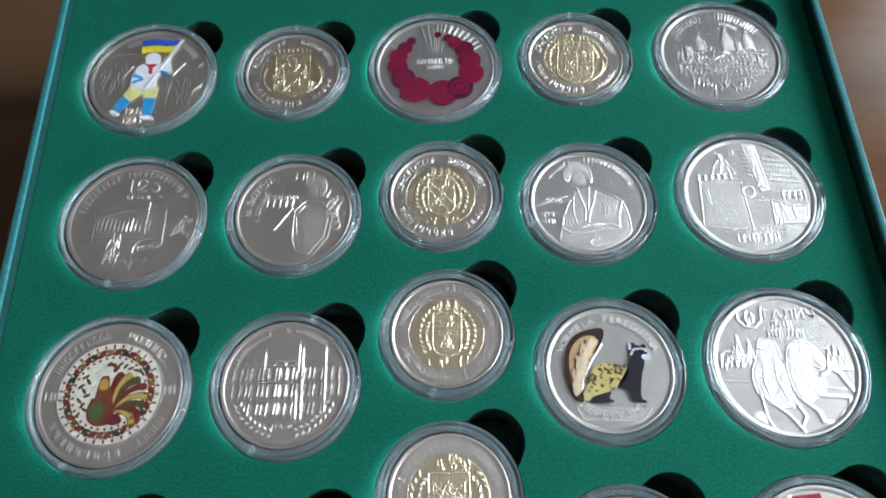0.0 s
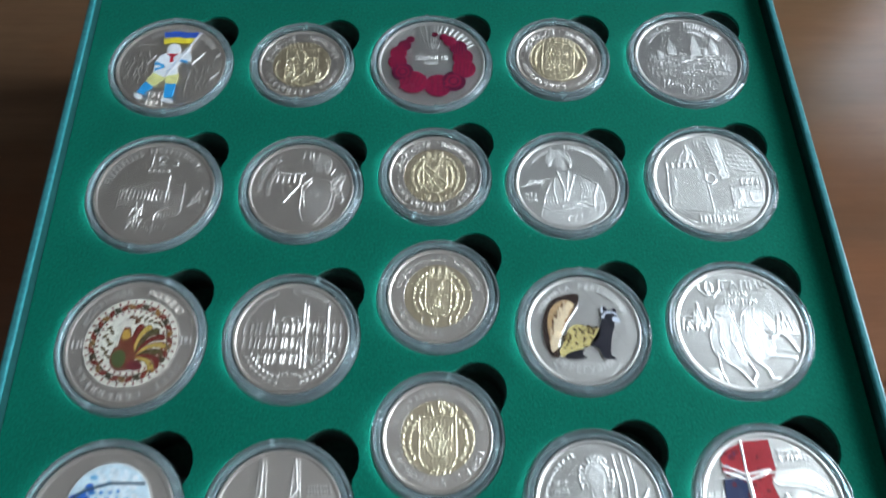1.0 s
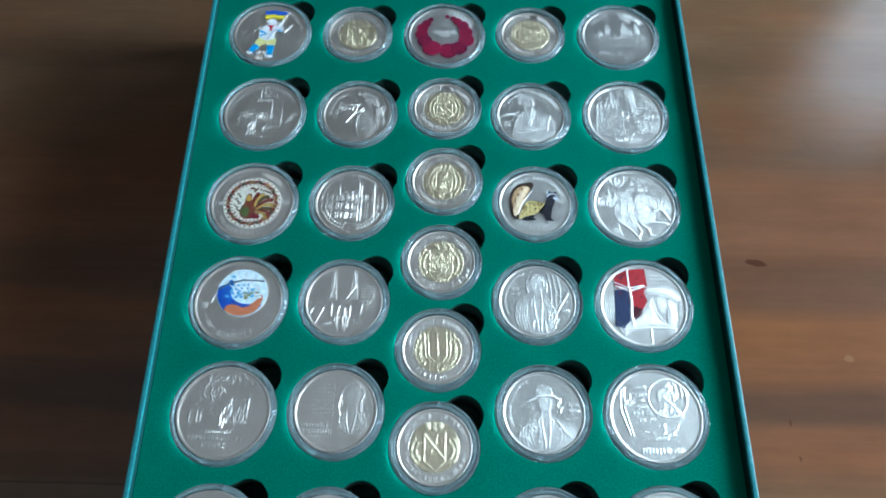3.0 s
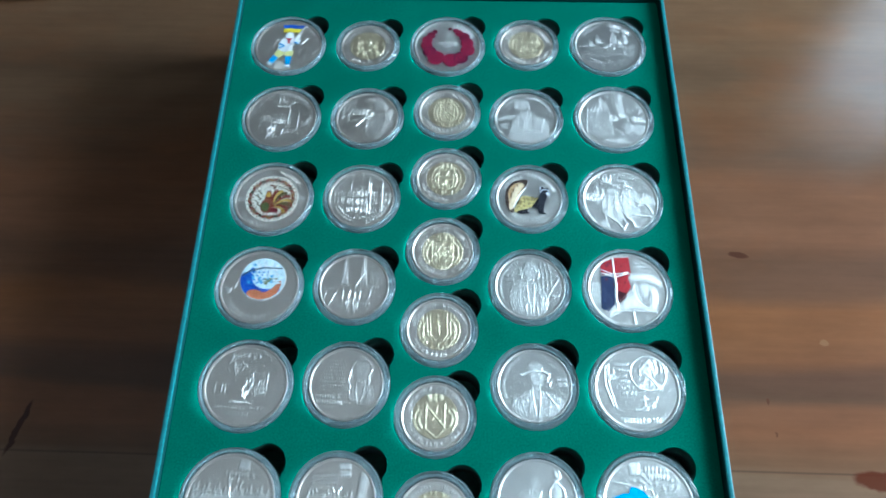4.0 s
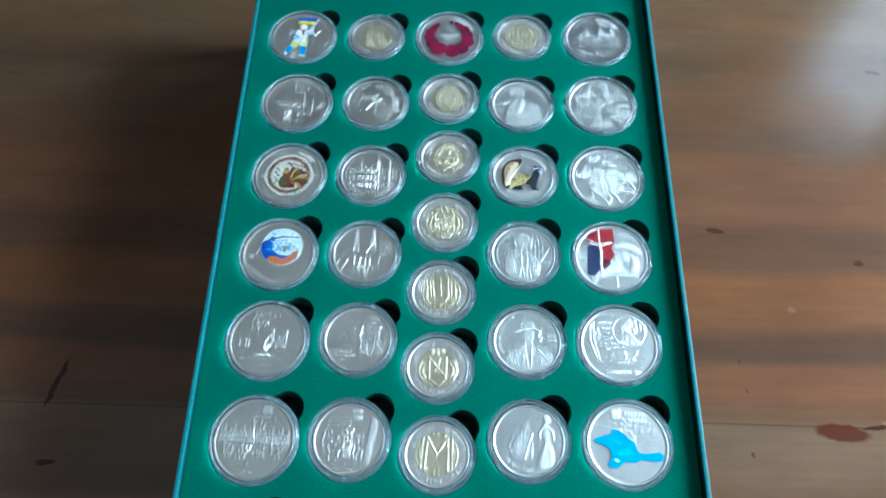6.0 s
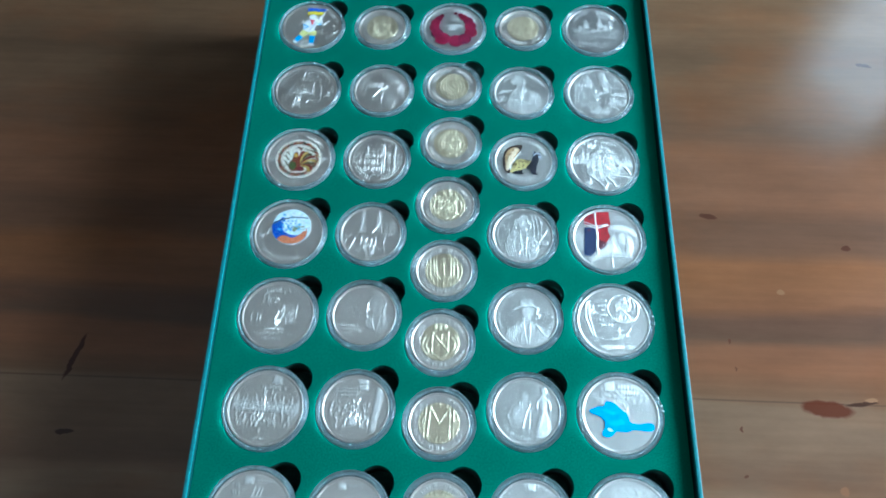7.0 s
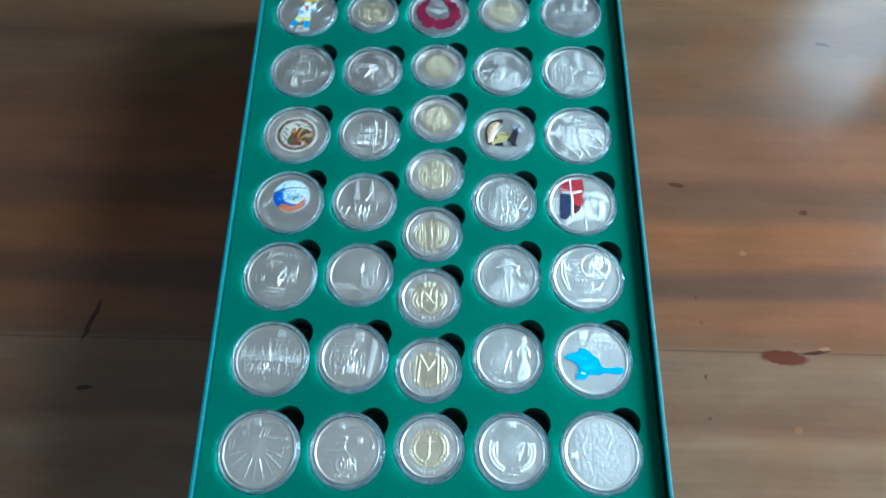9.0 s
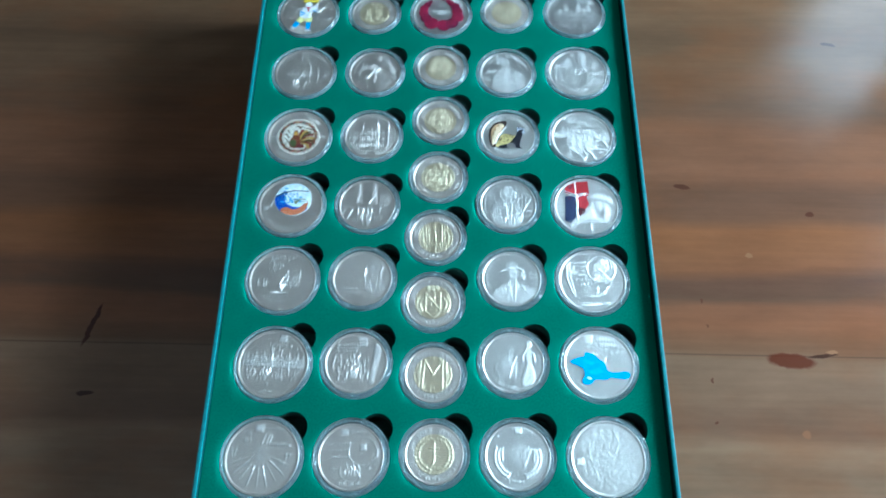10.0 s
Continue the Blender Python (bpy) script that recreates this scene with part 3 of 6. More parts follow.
def d_b2(r):
    r.arc_bars(0.8, 185, 122, 12, 0.1)
    r.arc_bars(0.62, 195, 140, 10, 0.08)
    for x in (-0.02, 0.1, 0.16, 0.28):
        r.seg(x, 0.68, x + 0.01, 0.82, 0.018, 1)
    r.row_bars(-0.52, 0.05, 0.32, 12, 0.06)
    for i in range(5):
        r.seg(-0.48 + i * 0.11, 0.12, -0.46 + i * 0.11, 0.26, 0.02, 1)
    r.line([(-0.02, 0.1), (-0.12, -0.05), (-0.3, -0.32)], 0.026, 1)
    r.ell(0.30, 0.48, 0.15, 0.22, 0.5, 0, 0.1)
    r.poly(rounded([(0.14, 0.56), (0.20, 0.72), (0.36, 0.78), (0.52, 0.68), (0.54, 0.46), (0.44, 0.32), (0.42, 0.52), (0.30, 0.62)]), 0.5, 0.04)
    for k in range(5):
        r.arc(0.62 + 0.03 * k, 0.22 - 0.11 * k, 0.08, -100, 120, 0.018, 0.9)
    r.poly([(0.02, -0.5), (0.02, 0.05), (0.2, 0.25), (0.5, 0.2), (0.68, -0.05), (0.62, -0.45), (0.4, -0.78), (0.1, -0.7)], 0.42, 0.2)
    r.line([(0.1, -0.4), (0.05, -0.05), (0.2, 0.16)], 0.015, 0.7)
    r.line([(0.6, -0.1), (0.55, -0.45), (0.3, -0.78)], 0.016, 0.9)
    r.dashes(0.55, 0.8, -0.05, 0.4, 18, 0.16, 0.018, 0.9, 60, 40)


def d_b3(r):
    crest_frame(r)
    r.seg(-0.19, 0.26, 0.19, -0.16, 0.03, 0.9)
    r.seg(-0.19, 0.1, 0.1, -0.3, 0.03, 0.9)
    for cx, cy in ((0.08, 0.2), (0.0, 0.0), (-0.1, -0.14)):
        r.ell(cx, cy, 0.05, 0.05, 1)
        r.dashes(cx - 0.08, cx + 0.08, cy - 0.08, cy + 0.08, 6, 0.06, 0.014)


def bust(r, hx, hy, hr, shoulders, h=0.5, hair="locks"):
    """A plain head without features, with hair or a hat, above clothed shoulders."""
    r.poly(rounded(shoulders), h * 0.6, 0.06)
    r.poly([(hx - hr * 0.3, hy - hr * 0.7), (hx - hr * 0.34, hy - hr * 1.3), (hx + hr * 0.34, hy - hr * 1.3), (hx + hr * 0.3, hy - hr * 0.7)], h * 0.7, 0.05)
    r.ell(hx, hy, hr * 0.72, hr, h, 0, hr * 0.3)
    n = 16
    for k in range(n):
        a = radians(205 - 230 * k / (n - 1))
        x, y = hx + hr * 0.76 * math.cos(a), hy + hr * 0.96 * math.sin(a)
        if hair == "locks":
            r.arc(x, y, hr * 0.16, 40 * k, 40 * k + 230, 0.018, 0.95)
        elif hair == "short":
            r.seg(x, y, x + hr * 0.2 * math.cos(a + 0.8), y + hr * 0.2 * math.sin(a + 0.8), 0.018, 0.95)
    if hair == "hat":
        crown = [(hx - hr * 0.7, hy + hr * 0.45), (hx - hr * 0.6, hy + hr * 1.25), (hx - hr * 0.1, hy + hr * 1.45), (hx + hr * 0.5, hy + hr * 1.3), (hx + hr * 0.72, hy + hr * 0.5)]
        r.poly(rounded(crown), h * 0.9, 0.05)
        r.line([(hx - hr * 1.25, hy + hr * 0.25), (hx - hr * 0.6, hy + hr * 0.52), (hx + hr * 0.1, hy + hr * 0.6), (hx + hr * 0.8, hy + hr * 0.5), (hx + hr * 1.2, hy + hr * 0.2)], 0.05, 0.95)
    # collar, lapels and folds of the coat
    low = min(p[1] for p in shoulders)
    left, right = min(p[0] for p in shoulders), max(p[0] for p in shoulders)
    top = hy - hr * 1.15
    for side, edge_x in ((-1, left), (1, right)):
        r.line([(hx + side * hr * 0.36, top), (hx + side * hr * 0.25, (top + low) / 2), (hx + side * 0.03, low + 0.1)], 0.022, 0.95)
        r.line([(hx + side * hr * 0.5, top - 0.02), (hx + side * hr * 0.62, top - 0.16), (hx + side * hr * 0.3, top - 0.24)], 0.018, 0.9)
        for k in range(5):
            f = (k + 1) / 6
            x = hx + (edge_x - hx) * (0.35 + 0.6 * f)
            r.line([(x, top - 0.1 - 0.2 * f), (x + side * 0.04, (top + low) / 2 - 0.1 * f), (x - side * 0.03, low + 0.14)], 0.014, 0.8)


def d_b4(r):
    r.arc_bars(0.84, 140, 105, 8, 0.07)
    r.arc_bars(0.84, 88, 15, 14, 0.09)
    coat = [(-0.10, 0.24), (-0.22, 0.16), (-0.40, -0.10), (-0.52, -0.50), (-0.60, -0.72), (-0.30, -0.88), (0.10, -0.93), (0.52, -0.74), (0.66, -0.62), (0.66, -0.30), (0.58, 0.0), (0.34, 0.14), (0.16, 0.26)]
    r.poly(rounded(coat), 0.40, 0.05)
    r.ell(-0.10, 0.50, 0.16, 0.22, 0.55, 0, 0.08)
    hair = [(-0.34, 0.42), (-0.36, 0.60), (-0.26, 0.76), (-0.06, 0.80), (0.10, 0.70), (0.14, 0.50), (0.10, 0.34), (0.04, 0.50), (-0.04, 0.62), (-0.22, 0.60), (-0.28, 0.44)]
    r.poly(rounded(hair), 0.6, 0.03)
    r.line([(-0.16, 0.28), (-0.12, 0.10), (-0.06, -0.16), (-0.10, -0.34)], 0.026, 1)
    r.line([(0.06, 0.28), (0.02, 0.08), (-0.02, -0.16)], 0.026, 1)
    r.line([(0.16, 0.20), (0.10, 0.02), (0.02, -0.18), (-0.04, -0.36)], 0.022, 0.9)
    r.line([(-0.24, 0.12), (-0.28, -0.16), (-0.24, -0.40)], 0.022, 0.9)
    r.line([(0.58, -0.04), (0.48, -0.30), (0.46, -0.52), (0.30, -0.44), (0.02, -0.42), (-0.16, -0.48)], 0.034, 1)
    r.line([(-0.52, -0.48), (-0.36, -0.58), (-0.10, -0.58), (0.16, -0.52)], 0.034, 1)
    r.line([(-0.06, -0.38), (0.12, -0.48), (0.30, -0.54)], 0.026, 1)
    for i in range(6):
        r.line([(0.24 + i * 0.055, 0.06 - i * 0.03), (0.28 + i * 0.05, -0.14 - i * 0.03), (0.22 + i * 0.05, -0.34)], 0.014, 0.85)
        r.line([(-0.46 + i * 0.05, -0.20 - i * 0.02), (-0.50 + i * 0.06, -0.40), (-0.44 + i * 0.06, -0.54)], 0.013, 0.8)
    for i in range(5):
        r.line([(0.02 + i * 0.05, -0.42), (0.05 + i * 0.05, -0.52)], 0.02, 1)
    r.line([(-0.92, -0.02), (-0.62, 0.06), (-0.36, 0.14)], 0.016, 0.9)
    r.dashes(-0.85, -0.44, 0.02, 0.12, 8, 0.1, 0.018, 0.9, 20, 20)
    r.row_bars(-0.84, -0.62, -0.20, 4, 0.07)
    r.row_bars(-0.84, -0.62, -0.32, 4, 0.07)
    r.arc(0.0, -0.78, 0.07, 60, 330, 0.024, 1)
    r.line([(0.04, -0.76), (0.10, -0.68)], 0.02, 1)


def d_b5(r):
    r.poly([(-0.78, -0.5), (-0.72, 0.28), (-0.3, 0.3), (-0.08, 0.26), (-0.05, -0.6)], 0.22, 0.05)
    r.line([(-0.78, -0.5), (-0.72, 0.28)], 0.014, 0.8)
    r.line([(-0.05, -0.6), (-0.08, 0.26)], 0.014, 0.8)
    for i in range(7):
        r.dashes(-0.7, -0.12, 0.16 - i * 0.1, 0.18 - i * 0.1, 3, 0.08, 0.006, 0.5, 0, 6)
    for i in range(6):
        r.seg(-0.72 + i * 0.1, 0.3, -0.72 + i * 0.1, 0.37, 0.032, 0.9)
    r.line([(-0.66, 0.1), (-0.64, -0.14), (-0.6, -0.14), (-0.62, 0.1)], 0.012, 0.9)
    r.poly([(-0.5, 0.38), (-0.44, 0.56), (-0.3, 0.7), (-0.2, 0.52), (-0.14, 0.38)], 0.35, 0.05)
    r.dashes(-0.5, -0.2, 0.42, 0.72, 8, 0.1, 0.022, 1)
    r.arc(0.0, 0.06, 0.09, 0, 360, 0.025, 1)
    r.poly([(0.06, 0.92), (0.24, 0.9), (0.32, 0.1), (0.2, 0.06)], 0.5, 0.04)
    r.dashes(0.1, 0.28, 0.1, 0.85, 22, 0.05, 0.018, 0.9, 0, 90)
    r.grain(0.3, 0.85, 0.15, 0.8, 55, 0.25)
    for i in range(6):
        r.seg(0.34, 0.7 - i * 0.09, 0.7 + 0.03 * i, 0.64 - i * 0.09, 0.009, 0.7)
    r.row_bars(-0.18, -0.1, 0.78, 1, 0.1)
    for i in range(7):
        r.seg(0.0 + i * 0.01, 0.8 - i * 0.075, 0.06 + i * 0.01, 0.78 - i * 0.075, 0.018, 0.9)
    r.row_bars(0.5, 0.86, -0.02, 4, 0.11, 0.018)
    r.poly([(0.3, -0.5), (0.32, -0.1), (0.6, -0.2), (0.85, -0.22), (0.8, -0.5)], 0.3, 0.04)
    r.dashes(0.3, 0.6, -0.5, -0.2, 9, 0.12, 0.02, 0.8)
    r.line([(0.62, -0.22), (0.64, -0.42), (0.84, -0.4)], 0.016, 0.9)
    for i in range(9):
        r.arc(0.25, -1.3, 0.5 + i * 0.035, 50, 130, 0.008, 0.6)
    r.row_bars(-0.4, 0.3, -0.72, 9, 0.1, 0.018)


def d_c1(r):
    r.arc(0, 0, 0.725, 0, 360, 0.016, 0.6)
    r.row_bars(-0.9, -0.74, 0.0, 2, 0.11, 0.02)
    r.row_bars(0.74, 0.9, 0.0, 2, 0.11, 0.02)
    r.arc_bars(0.84, 165, 90, 12, 0.09)
    r.arc_bars(0.84, 205, 335, 14, 0.085)


def d_c2(r):
    r.arc_bars(0.86, 160, 45, 24, 0.07, 0.014)
    for y0, y1, xs in ((0.06, 0.24, range(-9, 10)), (-0.2, -0.02, range(-9, 10)), (-0.48, -0.32, range(-6, 7))):
        for i in xs:
            x = i * 0.09 + 0.02 * math.sin(i * 2.3)
            if abs(x) < math.sqrt(max(0, 0.8 - y0 * y0)):
                r.seg(x, y0, x + 0.02, y1, 0.016, 0.9)
                r.seg(x + 0.03, y0, x + 0.045, y1 * 0.9 + y0 * 0.1, 0.009, 0.6)
    for x, b, t in ((-0.34, 0.25, 0.5), (0.2, 0.2, 0.62), (0.26, -0.55, 0.55), (0.62, -0.45, 0.55), (0.18, -0.55, -0.2)):
        r.seg(x, b, x, t, 0.028, 1)
        r.ell(x, t + 0.05, 0.03, 0.05, 1)
    for y in (-0.26, 0.28, 0.02):
        r.seg(-0.4, y, 0.1, y, 0.013, 0.9)
    r.arc(-0.1, 0.28, 0.09, 0, 180, 0.016, 0.9)
    r.arc(0.08, 0.28, 0.09, 0, 180, 0.016, 0.9)
    r.row_bars(-0.22, 0.14, -0.66, 7, 0.06)
    r.wreath(0, 0, 0.78, 0.78, 205, 255, 8, 0.09)
    r.wreath(0, 0, 0.78, 0.78, 335, 285, 8, 0.09)


def d_c3(r):
    crest_frame(r)
    r.ell(0, 0.02, 0.05, 0.12, 0.9)
    r.seg(-0.14, 0.0, 0.14, 0.0, 0.025, 0.9)
    r.poly([(-0.1, -0.24), (0, 0.0), (0.1, -0.24)], 0.9, 0.04)
    r.dashes(-0.08, 0.08, 0.1, 0.24, 6, 0.1, 0.016)


def d_c4(r):
    r.seg(-0.6, -0.53, 0.62, -0.52, 0.008, 0.4)
    r.poly([(-0.55, -0.6), (0.6, -0.6), (0.45, -0.8), (-0.45, -0.8)], 0.12, 0.05)
    r.line([(0.36, -0.45), (0.42, -0.1), (0.48, 0.1)], 0.02, 1)
    r.line([(-0.45, -0.34), (-0.42, -0.16), (-0.30, 0.10), (-0.10, 0.40)], 0.018, 0.9)


def d_c5(r):
    r.line([(-0.54, 0.84), (-0.55, 0.66), (-0.46, 0.55), (-0.32, 0.54), (-0.22, 0.64), (-0.2, 0.82)], 0.024, 0.9)
    r.dashes(-0.46, -0.3, 0.62, 0.76, 8, 0.12, 0.02, 0.9)
    r.row_bars(-0.2, 0.2, 0.58, 7, 0.07)
    r.row_bars(-0.16, 0.34, 0.44, 9, 0.09)
    rider = [(-0.34, 0.30), (-0.30, 0.38), (-0.22, 0.34), (-0.14, 0.40), (-0.08, 0.30), (-0.06, 0.10), (0.0, -0.04), (0.02, -0.30), (0.04, -0.56), (-0.10, -0.62), (-0.34, -0.56), (-0.48, -0.40), (-0.50, -0.10), (-0.40, 0.06)]
    body = [(0.00, -0.12), (0.02, 0.10), (0.08, 0.26), (0.20, 0.33), (0.34, 0.32), (0.46, 0.22), (0.56, 0.02), (0.50, -0.08), (0.42, -0.06), (0.34, 0.00), (0.36, -0.12), (0.46, -0.22), (0.48, -0.36), (0.34, -0.48), (0.16, -0.54), (0.06, -0.46)]
    r.poly(rounded(rider), 0.45, 0.03)
    r.poly(rounded(body), 0.55, 0.03)
    for i in range(6):
        r.line([(0.07 + i * 0.03, 0.24 - i * 0.02), (0.10 + i * 0.03, 0.06 - i * 0.05), (0.06 + i * 0.04, -0.08 - i * 0.05)], 0.016, 1.0)
    r.line([(0.26, 0.32), (0.24, 0.14), (0.34, 0.0)], 0.018, 1.0)
    r.line([(0.42, 0.22), (0.40, 0.08), (0.50, -0.06)], 0.014, 1.0)
    r.line([(-0.34, 0.24), (-0.20, 0.18), (-0.06, 0.24)], 0.02, 1.0)
    r.line([(-0.30, 0.06), (-0.34, -0.24), (-0.28, -0.52)], 0.018, 0.9)
    r.line([(-0.14, 0.06), (-0.16, -0.20), (-0.06, -0.50)], 0.018, 0.9)
    r.line([(0.46, -0.16), (0.60, -0.08), (0.70, -0.14), (0.82, -0.36)], 0.055, 0.9)
    r.line([(0.82, -0.36), (0.88, -0.44)], 0.05, 0.9)
    r.line([(0.36, -0.44), (0.58, -0.46), (0.78, -0.48), (0.74, -0.62), (0.60, -0.72)], 0.05, 0.9)
    r.line([(0.14, -0.52), (0.30, -0.66), (0.34, -0.80), (0.48, -0.82)], 0.055, 0.9)
    r.line([(-0.38, -0.46), (-0.10, -0.70), (0.06, -0.92)], 0.035, 1)
    r.line([(0.04, -0.56), (0.12, -0.72), (0.02, -0.90)], 0.035, 0.8)
    r.ell(-0.5, -0.74, 0.13, 0.12, 0.6, 0, 0.05)
    r.line([(-0.42, -0.4), (-0.4, -0.7), (-0.34, -0.86)], 0.02, 0.8)
    r.line([(-0.92, -0.22), (-0.52, -0.24)], 0.012, 0.6)
    r.line([(0.5, -0.34), (0.9, -0.4)], 0.012, 0.6)
    r.dashes(-0.9, -0.48, 0.0, 0.14, 30, 0.09, 0.02, 0.8)
    r.line([(-0.92, 0.12), (-0.8, 0.2), (-0.66, 0.16), (-0.5, 0.1)], 0.016, 0.8)
    for x, t in ((-0.61, 0.42), (-0.46, 0.34), (-0.68, 0.26)):
        r.poly([(x - 0.05, 0.08), (x, t), (x + 0.05, 0.08)], 0.6, 0.03)
    for x, t in ((0.62, 0.2), (0.70, 0.24), (0.78, 0.18), (0.85, 0.08)):
        r.poly([(x - 0.06, -0.1), (x, t), (x + 0.06, -0.1)], 0.55, 0.04)
    r.dashes(-0.44, -0.06, -0.44, 0.0, 22, 0.08, 0.016, 0.9, 40, 60)


def d_d1(r):
    r.arc(0.08, 0.21, 0.585, 0, 360, 0.03, 0.7)
    r.line([(-0.62, 0.0), (-0.56, 0.16), (-0.4, 0.34), (-0.2, 0.46)], 0.03, 0.9)
    r.arc_bars(0.82, 200, 320, 14, 0.12)
    r.poly([(-0.86, 0.02), (-0.7, 0.02), (-0.72, -0.12), (-0.84, -0.12)], 0.9, 0.03)
    r.row_bars(0.62, 0.82, -0.35, 3, 0.06)


def d_d2(r):
    for x in (-0.3, 0.24):
        r.poly([(x - 0.08, 0.05), (x - 0.04, 0.85), (x + 0.04, 0.85), (x + 0.1, 0.05)], 0.45, 0.05)
    r.line([(-0.3, 0.8), (-0.3, 0.35), (-0.36, 0.1)], 0.03, 1)
    r.line([(0.22, 0.85), (0.28, 0.4), (0.05, 0.05)], 0.03, 1)
    for i in range(5):
        r.row_bars(0.42, 0.86 - 0.03 * abs(i - 2), 0.42 - i * 0.08, 8, 0.04, 0.012)
    r.row_bars(-0.92, -0.5, -0.08, 8, 0.06)
    r.row_bars(0.4, 0.72, -0.02, 6, 0.06)
    for x0, y0, x1, y1 in ((-0.5, -0.2, -0.7, -0.65), (-0.78, -0.22, -0.85, -0.4), (-0.3, -0.12, -0.3, -0.4), (-0.1, -0.15, -0.14, -0.36), (0.18, -0.14, 0.18, -0.4), (0.48, -0.1, 0.44, -0.35), (0.04, -0.2, 0.05, -0.36)):
        r.seg(x0, y0, x1, y1, 0.026, 1)
    r.row_bars(-0.5, -0.26, -0.62, 4, 0.1)
    r.row_bars(0.22, 0.5, -0.55, 4, 0.1)
    r.dashes(-0.2, 0.15, -0.75, -0.45, 18, 0.16, 0.02, 0.9)


def d_d3(r):
    shield(r, 0.56, 0.3, -0.6, 0.02)
    r.poly([(-0.22, 0.18), (-0.1, 0.05), (0, 0.2), (0.1, 0.05), (0.22, 0.18), (0.2, -0.12), (0.08, -0.3), (-0.08, -0.3), (-0.2, -0.12)], 0.6, 0.08)
    r.dashes(-0.22, 0.22, -0.25, 0.15, 26, 0.12, 0.014, 1)
    r.wreath(0, -0.05, 0.48, 0.48, 140, 215, 8, 0.1)
    r.wreath(0, -0.05, 0.48, 0.48, 40, -40, 8, 0.1)
    r.dashes(-0.3, 0.3, 0.36, 0.54, 26, 0.1, 0.02, 1)
    r.dashes(-0.3, 0.3, -0.6, -0.48, 16, 0.1, 0.02, 1)


def d_d4(r):
    r.arc_bars(0.84, 205, 110, 16, 0.05)
    r.row_bars(-0.68, -0.44, 0.36, 4, 0.06)
    r.row_bars(-0.68, -0.44, 0.22, 4, 0.06)
    bust(r, 0.02, 0.42, 0.3, [(-0.3, 0.2), (-0.55, -0.05), (-0.62, -0.6), (-0.2, -0.9), (0.3, -0.9), (0.5, -0.5), (0.3, 0.1), (0.05, 0.18)], 0.5, "locks")
    for x in (0.36, 0.48, 0.6):
        r.line([(x - 0.04, 0.75), (x + 0.02, 0.3), (x, -0.2)], 0.014, 0.7)
    r.line([(0.5, -0.3), (0.82, 0.2)], 0.02, 0.9)
    r.row_bars(0.6, 0.85, -0.3, 4, 0.08)
    r.arc(0.0, -0.65, 0.15, 60, 200, 0.04, 1)
    r.dashes(0.25, 0.5, -0.75, -0.35, 12, 0.18, 0.02, 1, 70, 30)
    r.seg(0.16, -0.55, 0.18, -0.85, 0.025, 1)


def d_d5(r):
    # a plain hanging figure on its staff before the panes
    r.line([(-0.29, 0.92), (-0.29, -0.5)], 0.035, 1.4)
    r.line([(-0.62, 0.56), (-0.29, 0.42), (0.06, 0.48)], 0.035, 1.4)
    r.line([(-0.60, 0.46), (-0.29, 0.34), (-0.02, 0.42)], 0.045, 1.4)
    r.ell(-0.28, 0.40, 0.06, 0.08, 1.4)
    r.line([(-0.28, 0.34), (-0.27, 0.10), (-0.31, -0.16), (-0.30, -0.34)], 0.075, 1.5)
    # a plain bust in a wide hat
    hat = [(0.04, 0.40), (0.20, 0.44), (0.34, 0.43), (0.52, 0.46), (0.70, 0.38), (0.84, 0.22), (0.82, 0.08), (0.66, 0.14), (0.48, 0.22), (0.26, 0.24), (0.10, 0.26)]
    r.poly(rounded(hat), 0.8, 0.06)
    r.ell(0.40, 0.02, 0.17, 0.24, 0.7, 0, 0.12)
    beard = [(0.60, 0.14), (0.70, 0.0), (0.72, -0.24), (0.62, -0.44), (0.50, -0.46), (0.54, -0.2), (0.56, 0.02)]
    r.poly(rounded(beard), 0.75, 0.05)
    coat = [(0.22, 0.20), (0.14, -0.02), (-0.06, -0.14), (-0.20, -0.30), (-0.44, -0.48), (-0.62, -0.56), (-0.52, -0.74), (-0.30, -0.60), (0.10, -0.54), (0.62, -0.58), (0.66, -0.40), (0.40, -0.44), (0.26, -0.20)]
    r.poly(rounded(coat), 0.65, 0.08)
    for i in range(5):
        r.line([(-0.34 + i * 0.07, -0.44 + i * 0.035), (-0.24 + i * 0.07, -0.54 + i * 0.02)], 0.03, 1.0)
    for i in range(6):
        r.line([(0.56 + i * 0.03, 0.04 - i * 0.05), (0.60 + i * 0.02, -0.22 - i * 0.03)], 0.018, 1.0)
    r.line([(0.12, -0.05), (0.20, -0.30), (0.34, -0.44)], 0.02, 1.0)
    r.line([(-0.5, -0.74), (-0.46, -0.60), (0.08, -0.56), (0.66, -0.60), (0.62, -0.78)], 0.022, 0.8)
    r.seg(0.09, -0.56, 0.09, -0.92, 0.03, 0.7)
    for i in range(5):
        for k in range(4):
            r.seg(-0.88 + i * 0.05, 0.2 - k * 0.15, -0.9 + i * 0.05, 0.1 - k * 0.15, 0.014, 0.8)
    r.row_bars(0.2, 0.7, 0.72, 9, 0.05)
    r.row_bars(0.2, 0.74, 0.62, 9, 0.05)


